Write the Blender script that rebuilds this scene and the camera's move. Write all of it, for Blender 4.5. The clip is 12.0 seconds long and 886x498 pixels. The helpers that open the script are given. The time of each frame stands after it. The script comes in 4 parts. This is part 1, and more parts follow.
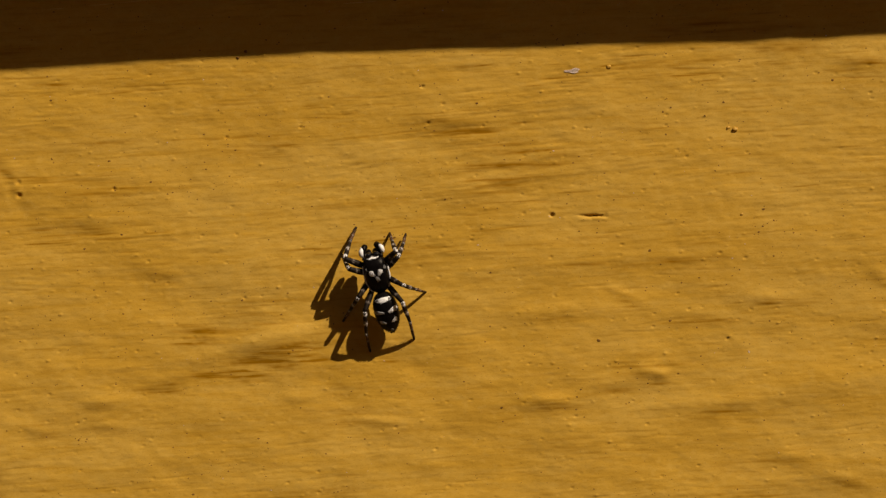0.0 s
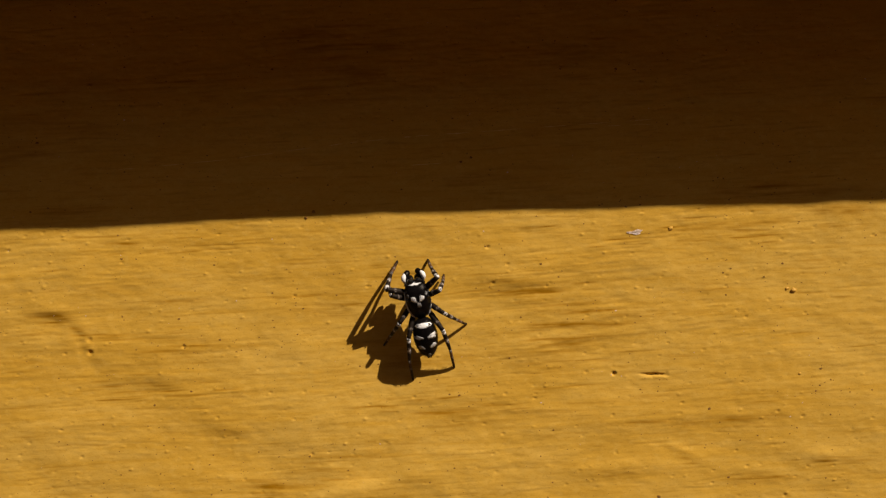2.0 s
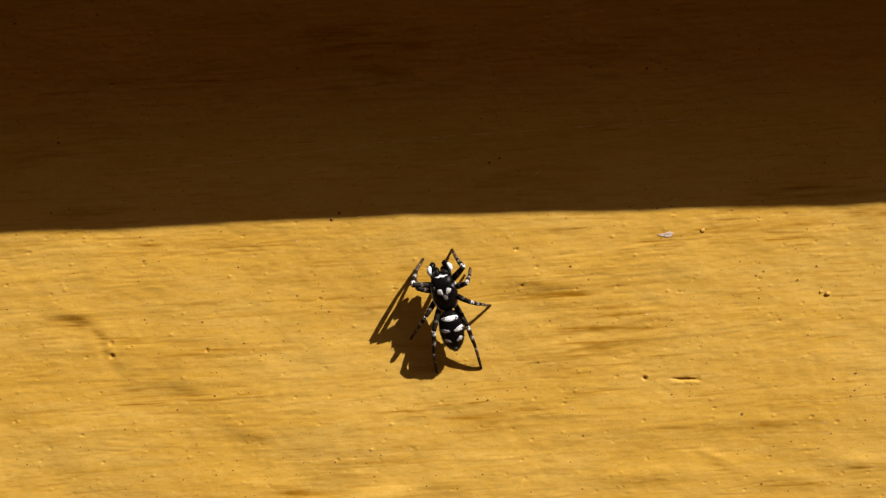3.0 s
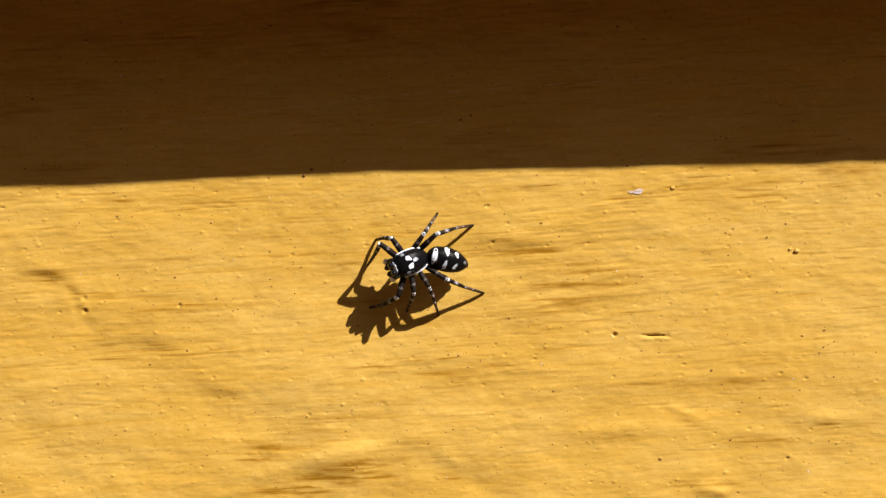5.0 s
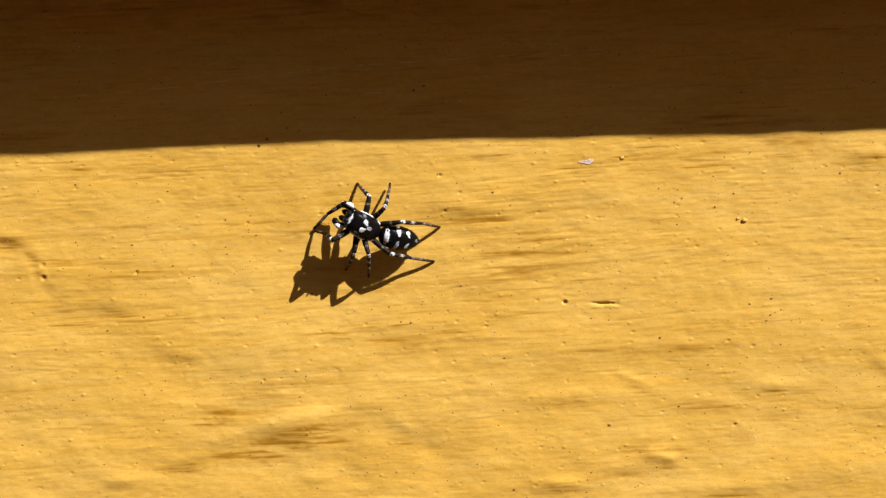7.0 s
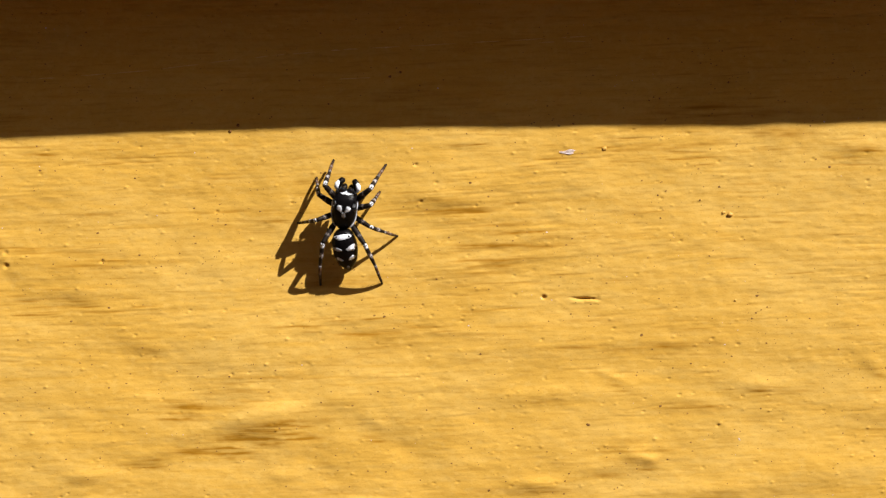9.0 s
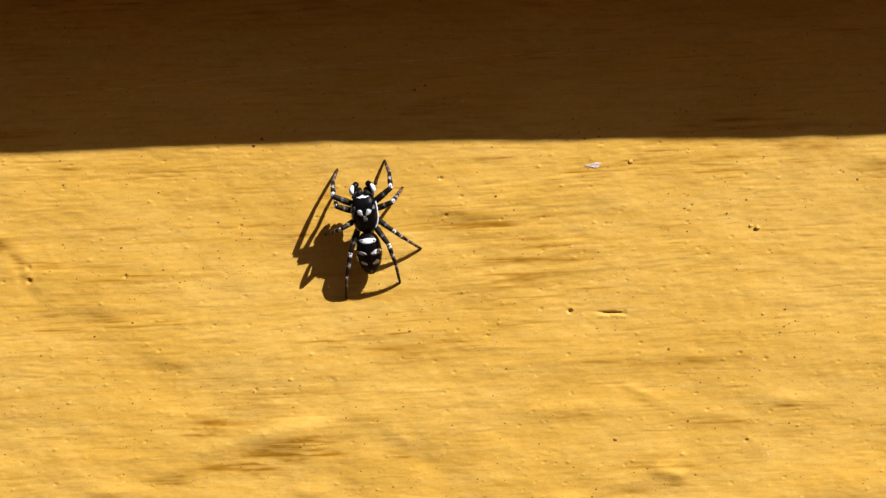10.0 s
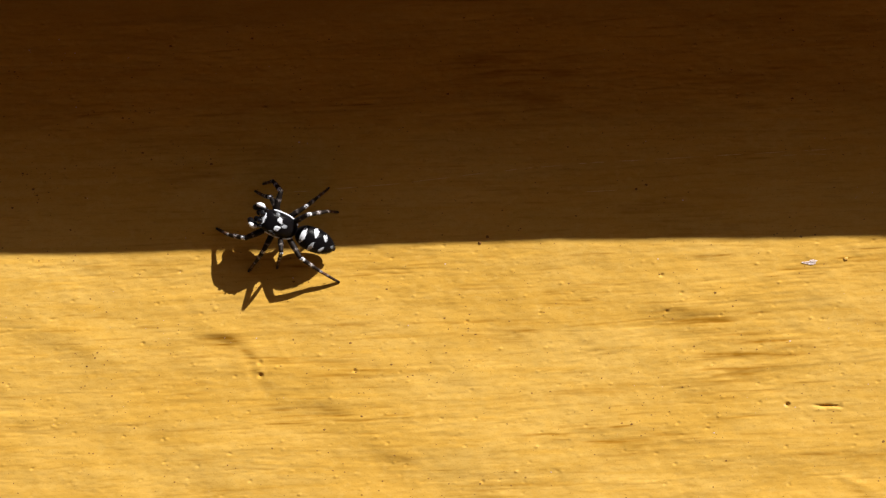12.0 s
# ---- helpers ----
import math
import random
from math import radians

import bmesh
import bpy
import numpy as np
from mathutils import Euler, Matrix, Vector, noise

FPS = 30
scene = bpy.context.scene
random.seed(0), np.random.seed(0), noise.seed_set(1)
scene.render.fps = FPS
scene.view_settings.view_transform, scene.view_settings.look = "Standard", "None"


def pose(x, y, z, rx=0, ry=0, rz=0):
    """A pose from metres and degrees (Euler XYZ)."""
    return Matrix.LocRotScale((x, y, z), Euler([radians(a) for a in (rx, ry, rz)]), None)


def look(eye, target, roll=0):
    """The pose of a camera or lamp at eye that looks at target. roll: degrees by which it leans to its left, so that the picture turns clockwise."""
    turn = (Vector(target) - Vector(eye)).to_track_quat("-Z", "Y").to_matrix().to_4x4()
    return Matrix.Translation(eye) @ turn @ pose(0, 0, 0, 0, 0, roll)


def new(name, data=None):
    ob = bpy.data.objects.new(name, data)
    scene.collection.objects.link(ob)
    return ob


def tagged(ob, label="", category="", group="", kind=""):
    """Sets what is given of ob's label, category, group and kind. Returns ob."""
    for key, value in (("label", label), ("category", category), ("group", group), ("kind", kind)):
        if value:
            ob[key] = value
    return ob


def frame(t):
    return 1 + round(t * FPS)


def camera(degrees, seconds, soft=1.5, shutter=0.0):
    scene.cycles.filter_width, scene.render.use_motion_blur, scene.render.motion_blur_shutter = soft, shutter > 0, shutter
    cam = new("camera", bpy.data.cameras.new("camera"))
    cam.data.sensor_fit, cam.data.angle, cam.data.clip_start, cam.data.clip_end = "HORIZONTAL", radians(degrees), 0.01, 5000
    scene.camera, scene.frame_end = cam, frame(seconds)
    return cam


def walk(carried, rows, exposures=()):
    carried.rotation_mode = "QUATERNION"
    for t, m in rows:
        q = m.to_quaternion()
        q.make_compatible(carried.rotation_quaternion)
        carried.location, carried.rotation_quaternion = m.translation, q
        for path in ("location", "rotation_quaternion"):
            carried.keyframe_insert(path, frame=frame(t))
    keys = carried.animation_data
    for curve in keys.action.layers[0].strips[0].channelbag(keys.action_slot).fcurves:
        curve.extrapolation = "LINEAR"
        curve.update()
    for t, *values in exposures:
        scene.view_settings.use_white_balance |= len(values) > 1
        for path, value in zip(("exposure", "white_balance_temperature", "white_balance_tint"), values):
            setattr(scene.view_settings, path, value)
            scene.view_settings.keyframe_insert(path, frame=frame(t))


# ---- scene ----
cam = camera(42.0, 12.0, soft=1.3)
MM = 0.001
# seconds; eye x, y, z in millimetres from the wall's middle; yaw, pitch, roll
PATH = [
    (0.0, 2.65, -75.81, -7.75, 0.21, 0.31, 2.02),
    (0.5, 2.86, -76.09, -6.37, 0.16, 0.36, 2.01),
    (1.0, 3.39, -76.51, -1.67, 0.46, 0.31, 1.85),
    (1.5, 1.71, -77.48, 2.70, -0.19, -0.07, 1.86),
    (2.0, -1.80, -77.20, 3.99, -0.19, -0.48, 1.79),
    (2.5, -1.66, -76.80, 3.36, -0.15, -0.30, 1.75),
    (3.0, -3.56, -75.87, 4.00, -0.13, -0.34, 1.73),
    (3.2, -1.56, -76.16, 3.41, 0.05, 0.07, 1.46),
    (4.8, -1.15, -76.56, 1.05, 0.27, -0.02, 1.55),
    (5.0, -1.78, -76.35, 1.02, -0.15, -0.30, 1.56),
    (5.5, -1.67, -76.63, 1.29, -0.28, -0.25, 1.50),
    (6.0, -0.70, -77.38, 1.51, -0.31, -0.69, 1.45),
    (6.5, 3.97, -78.46, 1.59, -0.18, -0.34, 1.39),
    (7.0, 1.37, -77.58, -1.41, -0.11, -0.12, 1.44),
    (7.2, 0.61, -76.81, -1.47, -0.00, -0.51, 1.41),
    (8.8, -0.28, -74.70, -1.45, 0.26, -0.01, 0.78),
    (9.0, 3.18, -75.13, -2.23, 0.06, 0.07, 0.81),
    (9.5, 4.66, -75.16, -2.81, 0.37, 0.33, 0.91),
    (10.0, 1.82, -74.66, -1.88, 0.27, 0.52, 0.95),
    (10.5, 2.04, -75.22, -0.65, -0.03, 0.31, 0.96),
    (11.0, 2.96, -76.33, 0.44, 0.19, 0.45, 0.97),
    (11.2, 0.55, -76.65, 0.30, 0.40, 0.24, 1.06),
    (11.5, -4.78, -76.56, 1.42, 0.22, 0.66, 1.09),
    (11.7, -6.98, -76.67, 3.48, 0.17, 0.17, 1.05),
    (12.0, -13.34, -76.77, 4.27, -0.16, 0.81, 0.95),
]
EXPOSURES = [(0.0, -0.29, 8950, 13), (0.5, 0.0, 7850, 13), (1.0, 0.01, 7850, 13), (1.5, 0.02, 8050, 13), (2.0, 0.0, 8150, 13), (2.5, 0.0, 8150, 13),
             (2.7, 0.06, 7700, 12), (3.0, 0.44, 6950, 11), (3.2, 0.62, 6750, 11), (4.8, 0.80, 6350, 11), (7.0, 0.81, 6300, 11), (9.0, 0.82, 6250, 11), (12.0, 0.80, 6350, 11)]
walk(cam, [(t, pose(x * MM, y * MM, z * MM, 90 + pitch, roll, yaw)) for t, x, y, z, yaw, pitch, roll in PATH], EXPOSURES)

# ---- light: an afternoon sun high on one side of the wall ----
SLANT_X, SLANT_Z = 1.18, 1.50          # how far a shadow runs sideways and down for one unit of height over the wall
SUN_DIR = Vector((SLANT_X, -1.0, SLANT_Z)).normalized()
world = bpy.data.worlds.new("sky")
scene.world = world
world.use_nodes = True
wn = world.node_tree
wn.nodes.clear()
sky = wn.nodes.new("ShaderNodeTexSky")
sky.sky_type = 'NISHITA'
sky.sun_disc = False
sky.sun_elevation = math.asin(SUN_DIR.z)
sky.air_density, sky.dust_density = 0.8, 2.0
sky.sun_rotation = math.atan2(SUN_DIR.x, SUN_DIR.y)
bg = wn.nodes.new("ShaderNodeBackground")
bg.inputs["Strength"].default_value = 0.031
wo = wn.nodes.new("ShaderNodeOutputWorld")
wn.links.new(sky.outputs[0], bg.inputs["Color"])
wn.links.new(bg.outputs[0], wo.inputs["Surface"])
sun_data = bpy.data.lights.new("sun", 'SUN')
sun_data.energy = 4.85
sun_data.angle = radians(0.53)
sun_data.color = (1.0, 0.94, 0.84)
sun = new("sun", sun_data)
sun.matrix_world = look(SUN_DIR * 3, (0, 0, 0))


# ---- materials ----
def material(name):
    mat = bpy.data.materials.new(name)
    mat.use_nodes = True
    nt = mat.node_tree
    return mat, nt, nt.nodes["Principled BSDF"]


def node(nt, kind, **values):
    n = nt.nodes.new(kind)
    for key, value in values.items():
        n.inputs[key].default_value = value
    return n


def noise_of(nt, coords, stretch, scale, detail=3.0):
    """Noise on stretched coordinates."""
    m = nt.nodes.new("ShaderNodeMapping")
    m.inputs["Scale"].default_value = stretch
    nt.links.new(coords, m.inputs["Vector"])
    n = node(nt, "ShaderNodeTexNoise", Scale=scale, Detail=detail)
    nt.links.new(m.outputs[0], n.inputs["Vector"])
    return n.outputs["Fac"]


def ramp(nt, fac, *stops):
    r = nt.nodes.new("ShaderNodeValToRGB")
    while len(r.color_ramp.elements) < len(stops):
        r.color_ramp.elements.new(0.5)
    for e, (p, c) in zip(r.color_ramp.elements, stops):
        e.position, e.color = p, (*c, 1)
    nt.links.new(fac, r.inputs[0])
    return r.outputs[0]


def mix(nt, fac, a, b, kind='MIX'):
    m = nt.nodes.new("ShaderNodeMix")
    m.data_type, m.blend_type = 'RGBA', kind
    for value, socket in ((fac, m.inputs[0]), (a, m.inputs[6]), (b, m.inputs[7])):
        if isinstance(value, (int, float, tuple)):
            socket.default_value = (*value, 1) if isinstance(value, tuple) else value
        else:
            nt.links.new(value, socket)
    return m.outputs[2]


def bump(nt, bsdf, height, strength, distance):
    b = node(nt, "ShaderNodeBump", Strength=strength, Distance=distance)
    nt.links.new(height, b.inputs["Height"])
    nt.links.new(b.outputs[0], bsdf.inputs["Normal"])


def paint_material(name, base, dark, pale, under):
    """Brushed ochre gloss paint: broken streaks along x, drags and relief shade put into the colour, fine tooth."""
    mat, nt, bsdf = material(name)
    co = nt.nodes.new("ShaderNodeTexCoord").outputs["Object"]
    broad = noise_of(nt, co, (0.6, 1, 1.4), 110, 3)
    blotch = noise_of(nt, co, (0.35, 1, 1), 420, 5)
    streak = noise_of(nt, co, (0.07, 1, 1), 1700, 5)
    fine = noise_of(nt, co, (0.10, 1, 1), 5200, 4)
    grain = noise_of(nt, co, (0.6, 1, 1), 9500, 3)
    mottle = noise_of(nt, co, (0.7, 1, 1), 2600, 4)
    c = mix(nt, ramp(nt, broad, (0.38, (0, 0, 0)), (0.62, (1, 1, 1))), dark, base)
    c = mix(nt, ramp(nt, blotch, (0.34, (0.55, 0.55, 0.55)), (0.50, (0, 0, 0))), c, dark)
    c = mix(nt, ramp(nt, blotch, (0.52, (0, 0, 0)), (0.70, (0.5, 0.5, 0.5))), c, pale)
    c = mix(nt, ramp(nt, streak, (0.50, (0, 0, 0)), (0.70, (0.5, 0.5, 0.5))), c, pale)
    c = mix(nt, ramp(nt, streak, (0.32, (1, 1, 1)), (0.47, (0, 0, 0))), c, dark)
    # fine here and grain below paint groove shade where the tooth lies low
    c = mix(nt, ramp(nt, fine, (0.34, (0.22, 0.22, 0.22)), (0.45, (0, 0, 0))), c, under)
    c = mix(nt, ramp(nt, mottle, (0.40, (0.35, 0.35, 0.35)), (0.50, (0, 0, 0))), c, dark)
    c = mix(nt, ramp(nt, mottle, (0.54, (0, 0, 0)), (0.66, (0.4, 0.4, 0.4))), c, pale)
    c = mix(nt, ramp(nt, grain, (0.34, (0.15, 0.15, 0.15)), (0.46, (0, 0, 0))), c, under)
    # colour depth from the mesh: brush drags plus painted shade of the relief
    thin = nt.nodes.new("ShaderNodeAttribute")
    thin.attribute_name = "streak_shade"
    lines = nt.nodes.new("ShaderNodeMapRange")          # bristle lines break up the darkened places
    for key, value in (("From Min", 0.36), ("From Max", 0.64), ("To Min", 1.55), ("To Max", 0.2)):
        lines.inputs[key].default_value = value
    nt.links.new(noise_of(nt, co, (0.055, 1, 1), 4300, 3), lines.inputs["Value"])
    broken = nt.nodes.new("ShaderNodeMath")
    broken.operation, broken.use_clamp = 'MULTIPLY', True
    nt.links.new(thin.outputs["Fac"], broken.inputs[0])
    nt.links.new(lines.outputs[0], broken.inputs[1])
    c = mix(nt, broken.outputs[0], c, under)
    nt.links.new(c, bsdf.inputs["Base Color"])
    r = nt.nodes.new("ShaderNodeMapRange")
    r.inputs["To Min"].default_value, r.inputs["To Max"].default_value = 0.55, 0.80
    nt.links.new(streak, r.inputs["Value"])
    nt.links.new(r.outputs[0], bsdf.inputs["Roughness"])
    bsdf.inputs["Specular IOR Level"].default_value = 0.09
    h = mix(nt, 0.55, fine, grain)
    bump(nt, bsdf, h, 0.4, 0.00003)
    return mat


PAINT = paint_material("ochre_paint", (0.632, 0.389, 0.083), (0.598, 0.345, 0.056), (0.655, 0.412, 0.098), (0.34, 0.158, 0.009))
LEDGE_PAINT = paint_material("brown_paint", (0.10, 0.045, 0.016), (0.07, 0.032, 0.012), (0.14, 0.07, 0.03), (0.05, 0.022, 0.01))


def plain_material(name, color, other, rough, scale, bumpy=0.0, spec=0.3, depth=0.2):
    mat, nt, bsdf = material(name)
    co = nt.nodes.new("ShaderNodeTexCoord").outputs["Object"]
    n = noise_of(nt, co, (1, 1, 1), scale, 4)
    c = ramp(nt, n, (0.35, color), (0.68, other))
    nt.links.new(c, bsdf.inputs["Base Color"])
    bsdf.inputs["Roughness"].default_value = rough
    bsdf.inputs["Specular IOR Level"].default_value = spec
    if bumpy:
        bump(nt, bsdf, n, bumpy, depth / scale)
    return mat


DIRT = plain_material("dark_dirt", (0.20, 0.095, 0.020), (0.36, 0.185, 0.04), 0.9, 8000)
SOOT = plain_material("dark_grit", (0.14, 0.062, 0.014), (0.28, 0.14, 0.035), 0.9, 8000)
GRIT = plain_material("painted_grit", (0.46, 0.25, 0.04), (0.58, 0.33, 0.06), 0.5, 5000, 0.4)
SMOOTH = plain_material("overpainted_grit", (0.52, 0.29, 0.05), (0.60, 0.35, 0.07), 0.55, 5000, 0.2)
SCRATCH = plain_material("scratched_paint", (0.64, 0.42, 0.12), (0.74, 0.52, 0.20), 0.7, 4000, 0.2)
FLAKE = plain_material("pale_flake", (0.60, 0.47, 0.39), (0.75, 0.66, 0.66), 0.6, 3000, 0.2, 0.4)
# brown of the added, unseen surroundings, picked to warm the bounced light
SURROUND = plain_material("bounce_brown", (0.128, 0.072, 0.035), (0.216, 0.130, 0.064), 0.95, 12, 0.6)
BLACK = plain_material("black_hair_coat", (0.003, 0.0025, 0.003), (0.007, 0.006, 0.007), 0.30, 15000, 0.8, 0.09, 0.3)
BRISTLE = plain_material("dark_bristle", (0.003, 0.003, 0.003), (0.007, 0.006, 0.006), 0.5, 9000, 0.0, 0.1)
WHITE = plain_material("white_hair", (0.80, 0.84, 0.95), (0.88, 0.92, 0.99), 0.5, 12000, 0.2, 0.7)
GREY = plain_material("grey_hair", (0.13, 0.14, 0.16), (0.40, 0.42, 0.47), 0.7, 12000, 0.7)
LIGHT = plain_material("pale_grey_hair", (0.40, 0.42, 0.48), (0.70, 0.74, 0.82), 0.7, 12000, 0.7)
EYE = plain_material("black_eye", (0.004, 0.004, 0.005), (0.008, 0.008, 0.010), 0.06, 4000, 0.0, 0.8)


def leg_material(name, *bands):
    """Leg hair in bands along the limb, from its body end to its outer end, broken up by speckle."""
    mat, nt, bsdf = material(name)
    tc = nt.nodes.new("ShaderNodeTexCoord")
    sep = nt.nodes.new("ShaderNodeSeparateXYZ")
    nt.links.new(tc.outputs["Generated"], sep.inputs[0])
    speck = noise_of(nt, tc.outputs["Object"], (1, 0.6, 1), 11000, 3)
    add = nt.nodes.new("ShaderNodeMath")
    add.operation = 'MULTIPLY_ADD'
    add.inputs[1].default_value, add.inputs[2].default_value = 0.22, -0.11
    nt.links.new(speck, add.inputs[0])
    total = nt.nodes.new("ShaderNodeMath")
    nt.links.new(sep.outputs[1], total.inputs[0])
    nt.links.new(add.outputs[0], total.inputs[1])
    c = ramp(nt, total.outputs[0], *bands)
    dots = ramp(nt, speck, (0.40, (0, 0, 0)), (0.52, (1, 1, 1)))
    dark = mix(nt, dots, (0.012, 0.010, 0.008), c)
    nt.links.new(dark, bsdf.inputs["Base Color"])
    bsdf.inputs["Roughness"].default_value = 0.6
    bsdf.inputs["Specular IOR Level"].default_value = 0.15
    bump(nt, bsdf, speck, 0.7, 0.00002)
    return mat


K, G, W, B, P = (0.011, 0.0065, 0.005), (0.20, 0.17, 0.16), (0.80, 0.82, 0.90), (0.10, 0.052, 0.030), (0.50, 0.48, 0.50)
FEMUR = leg_material("femur_hair", (0.0, K), (0.60, K), (0.66, G), (0.72, K), (1.0, K))
TIBIA = leg_material("tibia_hair", (0.0, W), (0.16, W), (0.21, K), (0.38, K), (0.46, G), (0.53, P), (0.60, G), (0.66, K), (0.90, K), (1.0, G))
TARSUS = leg_material("tarsus_hair", (0.0, G), (0.08, P), (0.14, B), (0.34, B), (0.40, G), (0.46, B), (0.9, K))


# ---- building helpers ----
def part(name, bm, mat, parent, label="", smooth=True):
    """Links a bmesh as one mesh object under parent."""
    me = bpy.data.meshes.new(name)
    if smooth:
        for face in bm.faces:
            face.smooth = True
    bm.to_mesh(me)
    bm.free()
    me.materials.append(mat)
    ob = new(name, me)
    ob.parent = parent
    return tagged(ob, label)


def loft(stations, sides=26):
    """A closed body round the y axis. Each station: y, half width, centre height, height above it, depth below it, squareness; millimetres."""
    bm = bmesh.new()
    rings = []
    for y, w, zc, up, down, n in stations:
        ring = []
        for k in range(sides):
            a = 2 * math.pi * k / sides
            c, s = math.cos(a), math.sin(a)
            x = w * math.copysign(abs(c) ** (2 / n), c)
            z = (up if s > 0 else down) * math.copysign(abs(s) ** (2 / n), s)
            ring.append(bm.verts.new((x * MM, y * MM, (zc + z) * MM)))
        rings.append(ring)
    for r0, r1 in zip(rings, rings[1:]):
        for k in range(sides):
            bm.faces.new((r0[k], r0[(k + 1) % sides], r1[(k + 1) % sides], r1[k]))
    bm.faces.new(rings[0][::-1])
    bm.faces.new(rings[-1])
    bmesh.ops.recalc_face_normals(bm, faces=bm.faces)
    return bm


def profile(table, count):
    """Smoothly fills in the stations of a body between those given."""
    t = np.array(table, float)
    u = np.linspace(0, len(t) - 1, count)
    out = []
    for v in u:
        i = min(int(v), len(t) - 2)
        f = v - i
        p0, p1, p2, p3 = t[max(i - 1, 0)], t[i], t[i + 1], t[min(i + 2, len(t) - 1)]
        out.append(0.5 * ((2 * p1) + (p2 - p0) * f + (2 * p0 - 5 * p1 + 4 * p2 - p3) * f * f + (3 * p1 - p0 - 3 * p2 + p3) * f ** 3))
    return out


def top_of(stations, x, y):
    """Height of a lofted body's back at x, y."""
    s = np.array(stations)
    w, zc, up, n = (np.interp(y, s[:, 0], s[:, k]) for k in (1, 2, 3, 5))
    q = max(0.0, 1 - min(abs(x) / w, 1.0) ** n)
    return zc + up * q ** (1 / n)


def tube(points, radii, sides=10):
    """A rounded tube through points, in millimetres."""
    bm = bmesh.new()
    rings = []
    pts = [Vector(p) for p in points]
    for i, (p, r) in enumerate(zip(pts, radii)):
        d = (pts[min(i + 1, len(pts) - 1)] - pts[max(i - 1, 0)]).normalized()
        q = d.to_track_quat('Y', 'Z')
        rings.append([bm.verts.new((p + q @ Vector((r * math.cos(2 * math.pi * k / sides), 0, r * math.sin(2 * math.pi * k / sides)))) * MM) for k in range(sides)])
    for r0, r1 in zip(rings, rings[1:]):
        for k in range(sides):
            bm.faces.new((r0[k], r0[(k + 1) % sides], r1[(k + 1) % sides], r1[k]))
    bm.faces.new(rings[0][::-1])
    bm.faces.new(rings[-1])
    bmesh.ops.recalc_face_normals(bm, faces=bm.faces)
    return bm


def hair(bm, root, way, length, width):
    """One tapering hair, in millimetres."""
    way = Vector(way).normalized()
    side = way.orthogonal().normalized() * width
    other = way.cross(side)
    root = Vector(root)
    base = [bm.verts.new((root + side * c + other * s) * MM) for c, s in ((1, 0), (-0.5, 0.87), (-0.5, -0.87))]
    tip = bm.verts.new((root + way * length) * MM)
    for k in range(3):
        bm.faces.new((base[k], base[(k + 1) % 3], tip))


def lump(rx, ry, rz, rough, rng, rings=5, sides=8):
    """An uneven rounded grain, in millimetres."""
    bm = bmesh.new()
    bmesh.ops.create_icosphere(bm, subdivisions=2, radius=1)
    for v in bm.verts:
        k = 1 + rough * noise.noise(v.co * 1.9 + Vector((rng.random() * 0.05, rx * 91, rz * 57)))
        v.co = Vector((v.co.x * rx, v.co.y * ry, v.co.z * rz)) * k * MM
    return bm


# ---- the wall: brushed paint relief, toward the camera is -y ----
X0, X1, Z0, Z1 = -47.0, 38.0, -28.0, 22.0
DX, DZ = 0.10, 0.06


def field(rng, nx, nz, lx, lz, tilt=0.0):
    """Smooth random relief with unit spread, stretched to lx by lz millimetres and tilted by a slope."""
    spec = np.fft.rfft2(rng.standard_normal((nz, nx)))
    kz = np.fft.fftfreq(nz, DZ)[:, None] * 2 * np.pi
    kx = np.fft.rfftfreq(nx, DX)[None, :] * 2 * np.pi
    out = np.fft.irfft2(spec * np.exp(-0.25 * (((kx + tilt * kz) * lx) ** 2 + (kz * lz) ** 2)), (nz, nx))
    return out / out.std()


